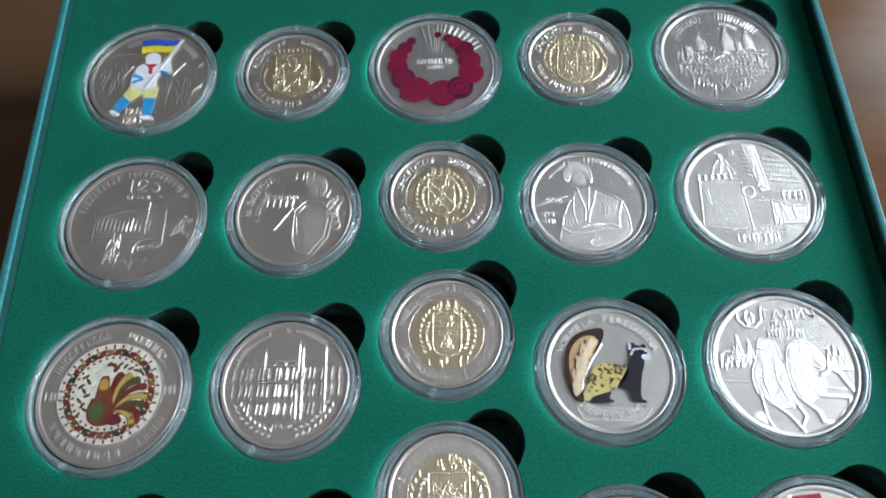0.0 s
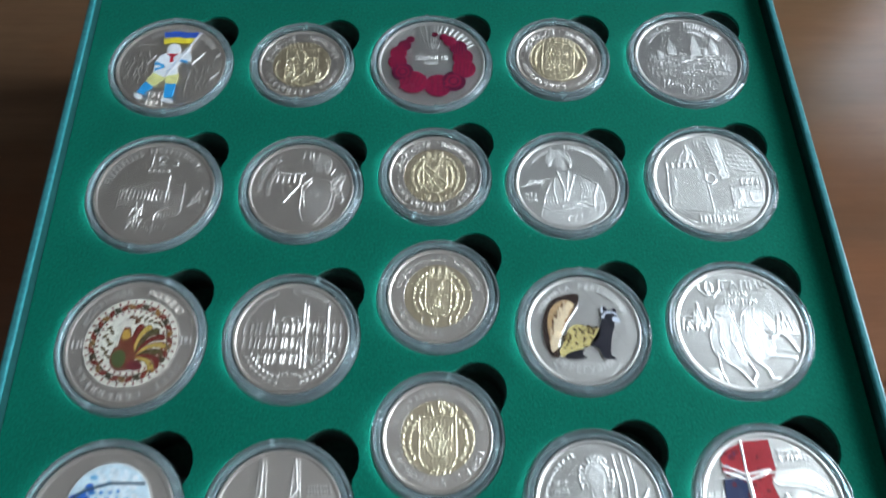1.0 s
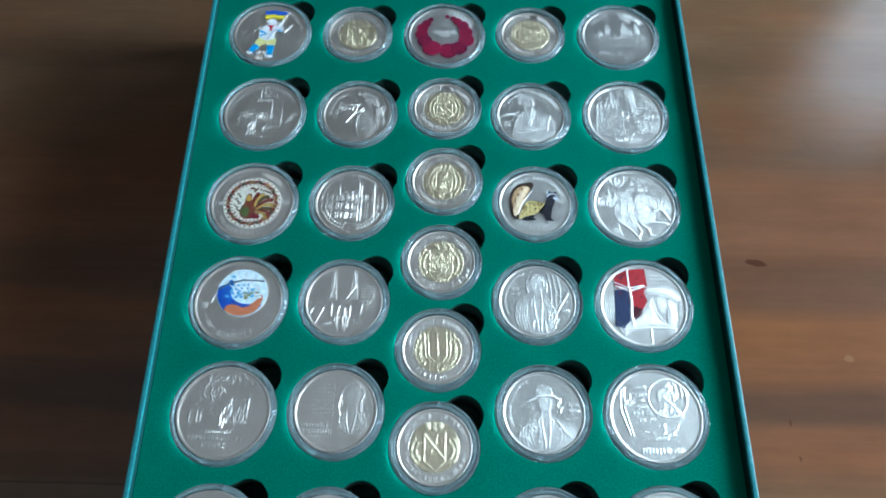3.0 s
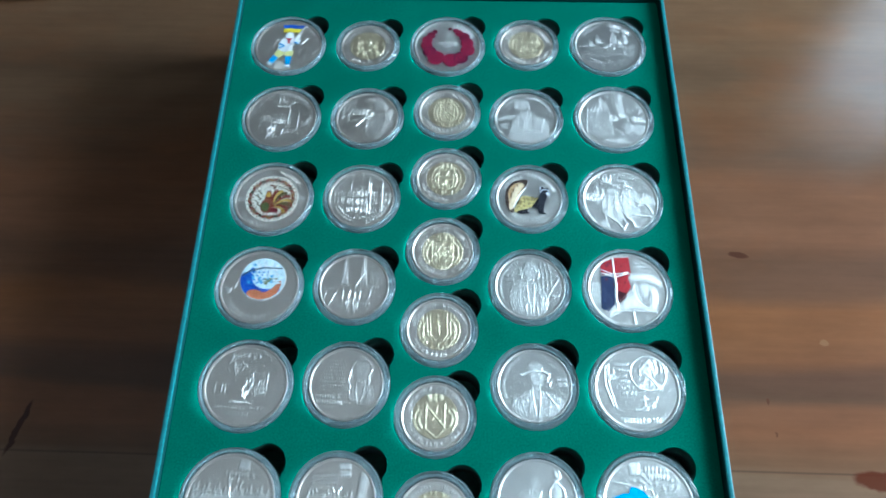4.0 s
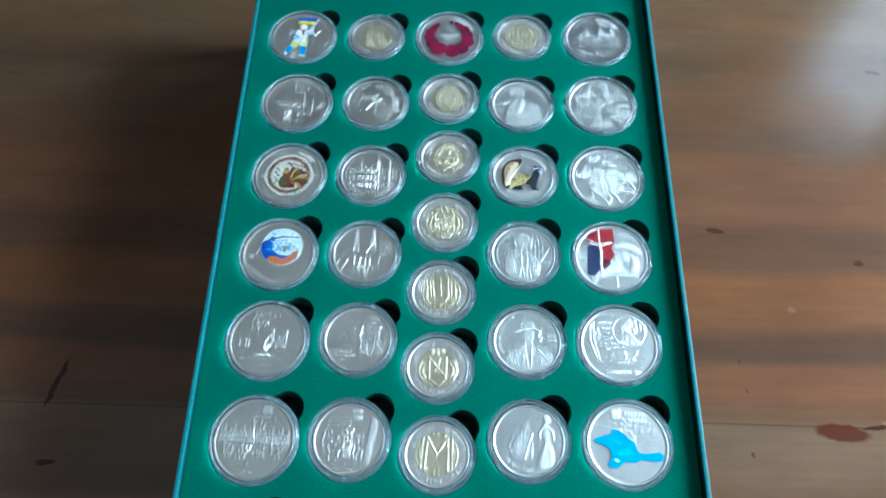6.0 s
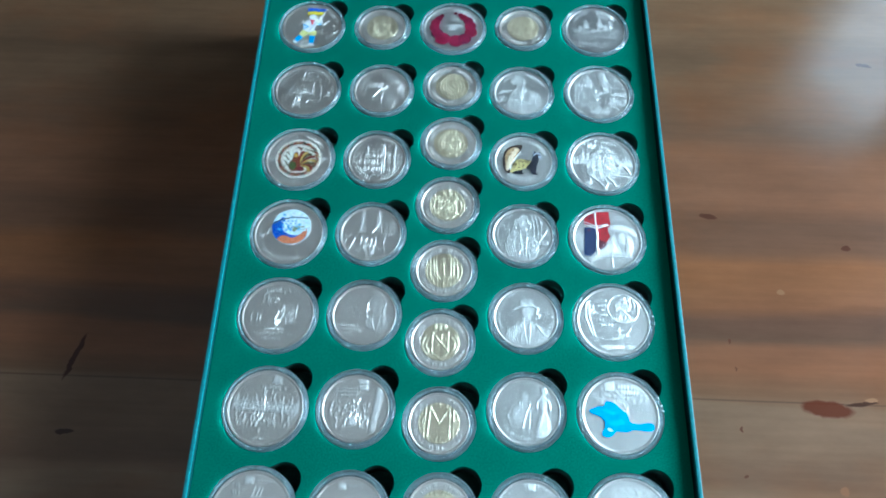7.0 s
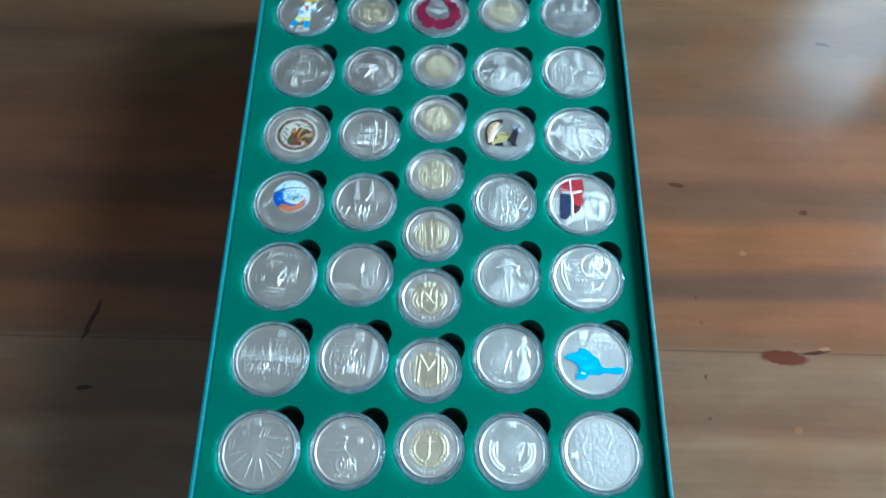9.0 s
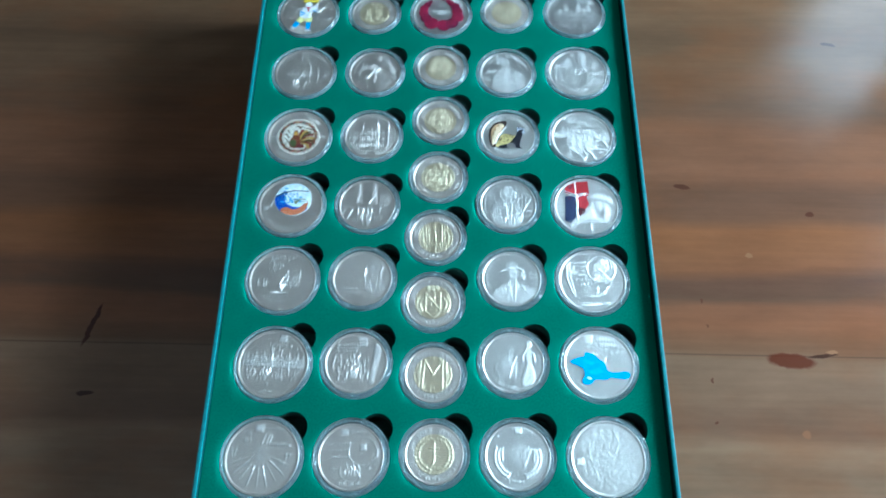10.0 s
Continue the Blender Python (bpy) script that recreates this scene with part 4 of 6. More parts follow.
def d_e1(r):
    r.dashes(-0.5, -0.05, 0.3, 0.8, 30, 0.12, 0.02, 1, 70, 60)
    r.dashes(0.05, 0.7, 0.65, 0.85, 20, 0.06, 0.016, 0.9)
    r.dashes(-0.05, 0.45, -0.25, 0.1, 20, 0.2, 0.02, 1, 88, 8)
    r.poly([(0.1, -0.1), (0.1, 0.3), (0.5, 0.3), (0.5, -0.1)], 0.2, 0.03)
    r.seg(0.5, 0.3, 0.5, -0.1, 0.026, 1)
    r.seg(0.14, 0.3, 0.14, -0.1, 0.018, 1)
    for x in (-0.72, -0.56, -0.48):
        r.seg(x, -0.2, x, 0.0, 0.026, 0.9)
    r.row_bars(0.15, 0.5, -0.2, 8, 0.05)
    r.row_bars(-0.4, 0.25, -0.42, 9, 0.07)
    r.row_bars(-0.7, 0.5, -0.55, 14, 0.07)
    r.row_bars(-0.36, 0.16, -0.7, 7, 0.09)


def d_e2(r):
    for i in range(8):
        r.row_bars(-0.68 + 0.02 * (i % 3), -0.08 + 0.04 * (i % 2), 0.62 - i * 0.1, 9, 0.045, 0.011, 0.7)
    r.row_bars(-0.8, -0.12, -0.38, 10, 0.09)
    r.row_bars(-0.8, -0.06, -0.52, 11, 0.09)
    r.row_bars(-0.74, -0.26, -0.66, 9, 0.06, 0.012)
    bust(r, 0.38, 0.36, 0.34, [(0.1, -0.3), (0.1, -0.1), (0.6, 0.0), (0.8, -0.25), (0.6, -0.6), (0.2, -0.5)], 0.4, "short")
    r.line([(0.1, 0.4), (0.06, 0.1), (0.12, -0.12)], 0.026, 1)
    r.line([(0.66, 0.4), (0.58, 0.2), (0.6, 0.0)], 0.026, 1)
    r.dashes(0.6, 0.85, -0.3, 0.3, 10, 0.1, 0.018, 0.9)


def d_e3(r):
    for k in (-1, 1):
        for x in (0.22, 0.3, 0.4):
            r.line([(k * x, 0.42), (k * (x - 0.01), -0.15), (k * (x - 0.12), -0.3)], 0.02, 1)
        r.wreath(0, -0.05, 0.48, 0.48, 90 + k * 50, 90 + k * 130, 8, 0.1)
    r.seg(0, 0.24, 0, -0.12, 0.03, 1)
    r.ell(0, 0.36, 0.06, 0.06, 1)
    r.ell(0, -0.36, 0.06, 0.06, 1)
    r.dashes(-0.36, 0.36, -0.58, -0.4, 24, 0.12, 0.022, 1)
    r.seg(-0.08, 0.16, 0.08, 0.16, 0.016, 0.9)


def d_e4(r):
    r.arc_bars(0.84, 205, 115, 14, 0.08)
    bust(r, 0.04, 0.22, 0.3, [(-0.7, -0.55), (-0.3, -0.2), (0.0, -0.12), (0.3, -0.15), (0.75, -0.4), (0.7, -0.65), (0.2, -0.95), (-0.3, -0.9)], 0.5, "hat")
    r.dashes(0.34, 0.44, 0.0, 0.3, 8, 0.14, 0.02, 1, 80, 20)
    r.line([(0.3, -0.2), (0.5, -0.5), (0.66, -0.62)], 0.022, 1)
    r.dashes(-0.6, 0.0, -0.75, -0.35, 26, 0.12, 0.02, 0.9, 140, 40)
    r.row_bars(0.6, 0.85, 0.16, 4, 0.07)
    r.row_bars(0.62, 0.86, 0.02, 4, 0.06)


def d_e5(r):
    r.arc(0.3, 0.36, 0.42, 0, 360, 0.025, 0.9)
    bust(r, 0.28, 0.42, 0.2, [(0.02, 0.02), (0.16, 0.2), (0.4, 0.2), (0.6, 0.04), (0.3, -0.06)], 0.5, "locks")
    r.line([(0.2, 0.4), (0.4, 0.2), (0.5, 0.0)], 0.035, 0.9)
    r.dashes(0.3, 0.55, 0.4, 0.7, 16, 0.12, 0.022, 0.9, 60, 30)
    r.line([(-0.8, 0.5), (-0.7, 0.65), (-0.74, 0.1), (-0.6, -0.4)], 0.025, 0.9)
    r.line([(-0.62, 0.62), (-0.66, 0.2), (-0.54, -0.42)], 0.02, 0.9)
    r.dashes(-0.7, -0.5, 0.2, 0.6, 10, 0.16, 0.02, 0.9, 60, 40)
    for i, (a, b_) in enumerate(((-0.5, -0.05), (-0.4, -0.15), (-0.34, -0.2), (-0.4, -0.1), (-0.5, 0.1), (-0.45, 0.05))):
        r.row_bars(a, b_, 0.6 - i * 0.14, 7, 0.06, 0.013)
    r.dashes(0.1, 0.5, -0.45, -0.2, 12, 0.12, 0.022, 0.9, 60, 50)
    r.row_bars(-0.1, 0.2, -0.5, 6, 0.05)
    r.row_bars(-0.4, 0.5, -0.75, 12, 0.1, 0.018)
    r.dashes(0.6, 0.85, 0.4, 0.6, 8, 0.16, 0.02, 0.8)


def d_f1(r):
    r.poly([(0.1, 0.85), (0.3, 0.85), (0.32, 0.65), (0.08, 0.65)], 0.8, 0.03)
    r.row_bars(-0.2, 0.46, 0.54, 9, 0.08)
    r.dashes(-0.1, 0.3, 0.3, 0.48, 8, 0.1, 0.022, 0.9)
    for i in range(22):
        x = -0.85 + i * 0.08
        r.poly([(x - 0.04, -0.1), (x - 0.04, 0.1 + 0.12 * math.sin(i * 1.7) ** 2), (x, 0.24 + 0.1 * math.sin(i * 2.1)), (x + 0.04, -0.1)], 0.7, 0.025)
    r.dashes(-0.8, 0.8, -0.45, 0.1, 90, 0.16, 0.02, 1, 85, 15)
    r.row_bars(-0.26, 0.1, -0.8, 7, 0.05)
    r.ell(-0.08, -0.6, 0.05, 0.08, 0.9)


def d_f2(r):
    r.poly([(0.06, 0.85), (0.34, 0.85), (0.34, 0.72), (0.06, 0.72)], 0.8, 0.02)
    r.poly([(0.1, 0.66), (0.34, 0.66), (0.34, 0.54), (0.1, 0.54)], 0.8, 0.02)
    for y in (0.58, 0.48, 0.38):
        r.row_bars(-0.62, 0.05, y, 12, 0.06, 0.014)
    r.poly([(0.62, 0.62), (0.84, 0.58), (0.56, -0.7), (0.42, -0.68)], 0.7, 0.04)
    for k in range(3):
        r.seg(0.66 + k * 0.06, 0.6, 0.44 + k * 0.045, -0.66, 0.012, 1)
    r.dashes(-0.8, 0.4, -0.2, 0.12, 40, 0.16, 0.02, 0.9, 88, 10)
    r.dashes(-0.6, 0.4, -0.55, -0.25, 30, 0.14, 0.022, 1, 88, 12)
    r.poly([(-0.2, -0.5), (-0.2, -0.25), (0.02, -0.25), (0.02, -0.5)], 0.8, 0.03)
    r.dashes(-0.7, 0.2, 0.14, 0.3, 8, 0.08, 0.03, 0.9)


def d_f3(r):
    r.line([(-0.24, -0.3), (-0.22, 0.28), (0.22, -0.28), (0.24, 0.28)], 0.04, 1)
    r.dashes(-0.2, 0.24, -0.2, 0.25, 18, 0.16, 0.014, 0.8)
    for k in (-1, 1):
        r.wreath(0, -0.08, 0.46, 0.36, 90 + k * 55, 90 + k * 125, 9, 0.12)
    for x in (-0.14, 0, 0.14):
        r.ell(x, 0.46, 0.09, 0.13, 1, 0, 0.05)
    r.dashes(-0.2, 0.2, 0.38, 0.6, 12, 0.1, 0.02)
    r.line([(-0.24, -0.3), (0, -0.52), (0.24, -0.3)], 0.03, 0.9)


def d_f4(r):
    r.arc_bars(0.82, 215, 320, 16, 0.1)
    r.ell(0.46, 0.64, 0.07, 0.13, 0.8, 20, 0.04)
    dress = [(0.40, 0.52), (0.52, 0.50), (0.58, 0.24), (0.56, 0.02), (0.68, -0.24), (0.72, -0.56), (0.52, -0.76), (0.26, -0.74), (0.34, -0.36), (0.44, -0.02), (0.38, 0.24)]
    r.poly(rounded(dress), 0.6, 0.04)
    for k in range(6):
        r.line([(0.48 + k * 0.015, 0.0), (0.42 + k * 0.045, -0.3), (0.32 + k * 0.07, -0.68)], 0.022, 1.0)
    r.line([(0.42, 0.46), (0.56, 0.58), (0.52, 0.76)], 0.05, 0.9)
    r.line([(0.52, 0.42), (0.66, 0.30), (0.70, 0.08)], 0.045, 0.9)
    r.line([(0.40, 0.40), (0.30, 0.25), (0.32, 0.08)], 0.04, 0.9)
    r.ell(-0.1, 0.4, 0.16, 0.2, 0.4, 0, 0.12)
    r.poly([(-0.55, -0.2), (-0.4, 0.2), (-0.1, 0.25), (0.1, 0.1), (0.1, -0.5), (-0.4, -0.5)], 0.35, 0.16)
    r.line([(0.1, 0.2), (0.0, -0.1), (-0.1, -0.5)], 0.03, 0.9)
    r.dashes(-0.55, 0.05, -0.3, 0.3, 14, 0.14, 0.024, 0.7, 70, 30)


def d_f5(r):
    r.poly([(-0.34, 0.85), (-0.12, 0.85), (-0.14, 0.62), (-0.34, 0.62)], 0.7, 0.03)
    r.row_bars(0.0, 0.5, 0.72, 6, 0.13, 0.022)
    r.row_bars(-0.06, 0.6, 0.56, 10, 0.09, 0.02)
    r.grain(-0.5, 0.75, 0.25, 0.75, 22, 0.3)
    r.line([(-0.85, 0.5), (-0.3, 0.36), (0.1, 0.3), (0.22, -0.05)], 0.02, 0.6)
    r.dashes(-0.4, 0.2, 0.05, 0.35, 14, 0.1, 0.02, 0.9)


def d_g1(r):
    r.poly([(-0.28, 0.85), (-0.06, 0.85), (-0.06, 0.68), (-0.28, 0.68)], 0.8, 0.03)
    r.row_bars(0.0, 0.5, 0.76, 8, 0.06)
    r.row_bars(0.2, 0.75, 0.36, 10, 0.07)
    r.row_bars(0.6, 0.8, 0.1, 4, 0.06)
    for k in range(9):
        a = radians(200 + k * 18)
        r.seg(-0.05 + 0.35 * math.cos(a), 0.1 + 0.35 * math.sin(a), -0.05 + 0.82 * math.cos(a), 0.06 + 0.82 * math.sin(a), 0.03, 0.9 if k % 2 else 0.5)
    r.ell(-0.05, 0.1, 0.28, 0.4, 0.35, 0, 0.2)
    for x in (-0.05, 0.06, 0.14):
        r.seg(x, 0.36, x + 0.06, 0.6, 0.024, 1)
    r.dashes(-0.6, -0.3, 0.4, 0.7, 6, 0.12, 0.026, 0.9)
    r.line([(-0.85, 0.2), (-0.8, -0.02)], 0.03, 0.9)
    r.line([(-0.72, 0.25), (-0.74, 0.0)], 0.02, 0.9)
    r.dashes(0.2, 0.7, -0.2, 0.1, 8, 0.08, 0.028, 0.9)


def d_g2(r):
    r.poly([(-0.3, 0.82), (-0.1, 0.82), (-0.1, 0.66), (-0.3, 0.66)], 0.8, 0.03)
    r.row_bars(-0.05, 0.45, 0.74, 7, 0.08)
    for i in range(3):
        r.row_bars(-0.8 + 0.1 * i, 0.0, 0.4 - i * 0.2, 10, 0.06)
    r.arc(0.36, 0.15, 0.42, 0, 360, 0.02, 0.6)
    r.poly([(0.28, 0.36), (0.46, 0.36), (0.46, 0.18), (0.28, 0.18)], 0.9, 0.03)
    r.arc(-0.02, -0.42, 0.3, 150, 400, 0.02, 0.7)
    r.dashes(-0.2, 0.3, -0.6, -0.25, 16, 0.16, 0.024, 0.9)
    r.row_bars(-0.62, -0.46, -0.34, 2, 0.08)
    r.row_bars(0.5, 0.62, -0.34, 2, 0.08)
    r.row_bars(-0.4, 0.3, -0.78, 10, 0.1, 0.02)
    r.seg(0.8, 0.0, 0.82, 0.2, 0.03, 1)


def d_g3(r):
    r.line([(-0.3, -0.4), (-0.26, 0.42), (0.0, 0.0), (0.26, 0.42), (0.3, -0.4)], 0.045, 1)
    r.line([(-0.4, -0.38), (-0.38, 0.4)], 0.03, 1)
    r.line([(0.4, -0.38), (0.38, 0.4)], 0.03, 1)
    r.dashes(-0.3, 0.3, 0.46, 0.58, 18, 0.1, 0.022, 1)
    r.dashes(-0.45, 0.45, -0.58, -0.4, 20, 0.12, 0.022, 1)
    for k in (-1, 1):
        r.wreath(0, 0, 0.5, 0.45, 90 + k * 60, 90 + k * 120, 7, 0.09)


def d_g4(r):
    r.arc_bars(0.84, 150, 30, 14, 0.05, 0.014)
    r.poly([(-0.1, 0.86), (0.1, 0.86), (0.1, 0.7), (-0.1, 0.7)], 0.8, 0.03)
    r.seg(-0.46, 0.25, -0.46, -0.15, 0.03, 1)
    r.seg(0.5, 0.25, 0.5, -0.15, 0.03, 1)
    r.ell(0, 0.1, 0.38, 0.45, 0.25, 0, 0.2)
    for k in (-1, 1):
        r.wreath(0, -0.02, 0.64, 0.6, 90 + k * 70, 90 + k * 155, 10, 0.13)
    for k in range(6):
        r.line([(0.22, -0.3), (0.1 + k * 0.06, 0.0 + 0.05 * k), (0.12 + k * 0.07, 0.3 - abs(k - 3) * 0.06)], 0.02, 0.8)
    r.row_bars(-0.26, 0.22, -0.74, 9, 0.08)
    r.ell(0, -0.54, 0.03, 0.08, 0.9)


def d_g5(r):
    r.grain(-0.75, 0.75, -0.85, 0.8, 17, 0.22)
    r.grain(-0.6, 0.6, -0.7, 0.7, 36, 0.3)
    r.dashes(-0.7, 0.7, -0.7, 0.7, 60, 0.12, 0.014, 0.4, 60, 60)
    r.poly([(-0.85, -0.02), (-0.66, 0.0), (-0.66, -0.16), (-0.85, -0.16)], 0.9, 0.03)
    r.line([(0.2, 0.75), (0.34, 0.4), (0.2, 0.1)], 0.03, 0.6)
    r.line([(-0.3, 0.6), (-0.5, 0.1), (-0.3, -0.5)], 0.025, 0.5)


def d_h3(r):
    for k in (-1, 1):
        r.wreath(0, 0, 0.48, 0.48, 90 + k * 12, 90 + k * 165, 13, 0.12)
    r.seg(0, -0.2, 0.0, 0.36, 0.045, 1)
    r.seg(-0.14, 0.16, 0.14, 0.16, 0.03, 1)
    r.line([(0.0, -0.04), (0.16, -0.08)], 0.03, 1)
    r.line([(0, -0.2), (-0.1, -0.36), (0.02, -0.36)], 0.035, 1)


DESIGNS = {"a1": d_a1, "a2": d_a2, "a3": d_a3, "a4": d_a4, "a5": d_a5, "b1": d_b1, "b2": d_b2, "b3": d_b3, "b4": d_b4, "b5": d_b5,
           "c1": d_c1, "c2": d_c2, "c3": d_c3, "c4": d_c4, "c5": d_c5, "d1": d_d1, "d2": d_d2, "d3": d_d3, "d4": d_d4, "d5": d_d5,
           "e1": d_e1, "e2": d_e2, "e3": d_e3, "e4": d_e4, "e5": d_e5, "f1": d_f1, "f2": d_f2, "f3": d_f3, "f4": d_f4, "f5": d_f5,
           "g1": d_g1, "g2": d_g2, "g3": d_g3, "g4": d_g4, "g5": d_g5, "h3": d_h3}


def modelled(x, y, h, seed):
    """Uneven sculpting over the raised parts, as a die leaves it."""
    rng = random.Random(seed * 7 + 3)
    n = np.zeros_like(x)
    for i in range(14):
        a, k, p = rng.uniform(0, math.tau), rng.uniform(9, 34), rng.uniform(0, math.tau)
        n = n + np.sin(k * (x * math.cos(a) + y * math.sin(a)) + p + 1.5 * np.sin(5 * x + 4 * y + i)) / 3.6
    inner = np.clip((0.70 - np.hypot(x, y)) / 0.06, 0, 1)
    return h * (1 + inner * (0.13 * n - 0.06))


def face_mesh(name, radius, r0, r1, rings, steps, design, seed, depth, floor_z, rim):
    """The struck face between two radii (of 1), with an upright edge and a flat back."""
    rr = np.linspace(r0, r1, rings)
    if rim:
        rr = np.concatenate([rr[rr < 0.93], [0.93, 0.945, 0.955, 0.985, 0.998, 1.0]])
    if r0 == 0:
        rr = rr[1:]
    aa = np.arange(steps) * 2 * np.pi / steps
    x, y = np.outer(rr, np.cos(aa)), np.outer(rr, np.sin(aa))
    rel = Relief(x, y, seed)
    design(rel)
    rel.h = modelled(x, y, rel.h, seed) if r0 == 0 else rel.h
    if not rim:                       # the small crest breaks up into grains
        rel.h = rel.h * np.clip(0.75 + 0.9 * np.sin(58 * x + 3 * np.sin(23 * y)) * np.sin(52 * y + 3 * np.sin(19 * x + seed)), 0.25, 1.0)
    h = rel.h * np.clip((0.94 - np.hypot(x, y)) / 0.02, 0, 1) if rim else rel.h
    z = h * depth
    if rim:
        q = np.hypot(x, y)
        z += 0.00028 * np.clip((q - 0.940) / 0.016, 0, 1) * np.clip((1.012 - q) / 0.014, 0, 1)
    n = len(rr)
    verts = np.stack([x * radius, y * radius, z], -1).reshape(-1, 3)
    raised = np.clip(h.reshape(-1), 0, 1)
    extra, faces = [], []
    idx = np.arange(n * steps).reshape(n, steps)
    nxt = np.roll(idx, -1, 1)
    quads = np.stack([idx[:-1], idx[1:], nxt[1:], nxt[:-1]], -1).reshape(-1, 4)
    faces = quads.tolist()
    base = n * steps
    low = np.stack([x[-1] * radius, y[-1] * radius, np.full(steps, floor_z)], -1)
    ids = base + np.arange(steps)
    faces += np.stack([idx[-1], ids, np.roll(ids, -1), nxt[-1]], -1).tolist()
    if r0 == 0:
        rc0 = Relief(np.zeros(1), np.zeros(1), seed)
        design(rc0)
        verts = np.concatenate([verts, low, [[0, 0, rc0.h[0] * depth]]])
        c = base + steps
        faces += [(c, int(idx[0][i]), int(nxt[0][i])) for i in range(steps)]
        faces.append(ids[::-1].tolist())
        raised = np.concatenate([raised, np.zeros(steps), rc0.h])
    else:
        low0 = np.stack([x[0] * radius, y[0] * radius, np.full(steps, floor_z)], -1)
        verts = np.concatenate([verts, low, low0])
        id0 = base + steps + np.arange(steps)
        faces += np.stack([id0, idx[0], nxt[0], np.roll(id0, -1)], -1).tolist()
        faces += np.stack([ids, id0, np.roll(id0, -1), np.roll(ids, -1)], -1).tolist()
        raised = np.concatenate([raised, np.zeros(2 * steps)])
    me = bpy.data.meshes.new(name)
    me.from_pydata(verts.tolist(), [], faces)
    me.attributes.new("raised", "FLOAT", "POINT").data.foreach_set("value", raised.astype(np.float32))
    smooth = np.zeros(len(me.polygons), bool)
    smooth[:len(quads)] = True
    me.polygons.foreach_set("use_smooth", smooth)
    me.update()
    return me


# ---- lettering and enamel ----
LETTERS = {}


def letter_mesh(ch):
    """Outline of one letter of the built-in font, height about 1, as (vertices, faces, width)."""
    if ch not in LETTERS:
        cu = bpy.data.curves.new("letter", "FONT")
        cu.body, cu.size, cu.extrude, cu.resolution_u = ch, 1.35, 0.5, 2
        tmp = bpy.data.objects.new("letter", cu)
        scene.collection.objects.link(tmp)
        bpy.context.view_layer.update()
        me = bpy.data.meshes.new_from_object(tmp.evaluated_get(bpy.context.evaluated_depsgraph_get()))
        vs = [tuple(v.co) for v in me.vertices]
        fs = [tuple(p.vertices) for p in me.polygons]
        w_ = (max(v[0] for v in vs) if vs else 0.3)
        LETTERS[ch] = (vs, fs, w_)
        bpy.data.objects.remove(tmp)
        bpy.data.curves.remove(cu)
        bpy.data.meshes.remove(me)
    return LETTERS[ch]


def inscription(parent, radius, lines, mat):
    """Raised lettering. Each line: text, size, and either ('arc', radius, start, end) in degrees or ('row', x, y), of a coin of radius 1."""
    verts, faces = [], []
    for text, size, place in lines:
        pos = 0.0
        for i, ch in enumerate(text):
            if ch == " ":
                pos += 0.5 * size
                continue
            vs, fs, w_ = letter_mesh(ch)
            if place[0] == "arc":
                _, r, a0, a1 = place
                a = radians(a0 + (a1 - a0) * (i + 0.5) / len(text))
                turn = a - math.pi / 2 if a1 < a0 else a + math.pi / 2
                cx, cy, ox = r * math.cos(a), r * math.sin(a), -w_ / 2
            else:
                turn, cx, cy, ox = 0.0, place[1] + pos, place[2], 0.0
                pos += (w_ + 0.16) * size
            c, s, k = math.cos(turn), math.sin(turn), len(verts)
            for x, y, z in vs:
                u, v = (x + ox) * size, (y - 0.45) * size
                verts.append(((cx + u * c - v * s) * radius, (cy + u * s + v * c) * radius, 0.00013 + z * 0.0003))
            faces += [tuple(q + k for q in f) for f in fs]
    me = bpy.data.meshes.new("inscription")
    me.from_pydata(verts, [], faces)
    me.attributes.new("raised", "FLOAT", "POINT").data.foreach_set("value", [0.9] * len(verts))
    return part("inscription", me, mat, parent)


def ellipse_pts(cx, cy, rx, ry, turn=0, n=28):
    c, s = math.cos(radians(turn)), math.sin(radians(turn))
    return [(cx + rx * math.cos(2 * math.pi * i / n) * c - ry * math.sin(2 * math.pi * i / n) * s,
             cy + rx * math.cos(2 * math.pi * i / n) * s + ry * math.sin(2 * math.pi * i / n) * c) for i in range(n)]


def stroke_pts(pts, w0, w1):
    """Outline of a tapering stroke."""
    left, right = [], []
    for i, p in enumerate(pts):
        a, b = pts[max(0, i - 1)], pts[min(len(pts) - 1, i + 1)]
        d = Vector((b[0] - a[0], b[1] - a[1])).normalized()
        w_ = w0 + (w1 - w0) * i / (len(pts) - 1)
        left.append((p[0] - d.y * w_, p[1] + d.x * w_))
        right.append((p[0] + d.y * w_, p[1] - d.x * w_))
    return left + right[::-1]


def enamel_part(name, parent, radius, shapes, colour, z, label="", thick=0.00012, rough=0.35):
    """Flat colour fields printed on the metal, each with its own small thickness."""
    bm = bmesh.new()
    base_z = z
    for n_, pts in enumerate(shapes):
        z = base_z + 3e-7 * n_          # overlapping strokes lie one above the other
        area = sum(a[0] * b[1] - b[0] * a[1] for a, b in zip(pts, pts[1:] + pts[:1]))
        if area < 0:
            pts = pts[::-1]
        top = [bm.verts.new((x * radius, y * radius, z)) for x, y in pts]
        low = [bm.verts.new((x * radius, y * radius, z - thick)) for x, y in pts]
        f = bm.faces.new(top)
        for i in range(len(pts)):
            j = (i + 1) % len(pts)
            bm.faces.new((top[i], low[i], low[j], top[j]))
        bmesh.ops.triangulate(bm, faces=[f])
    return part(name, bm, enamel(colour, rough), parent, label)


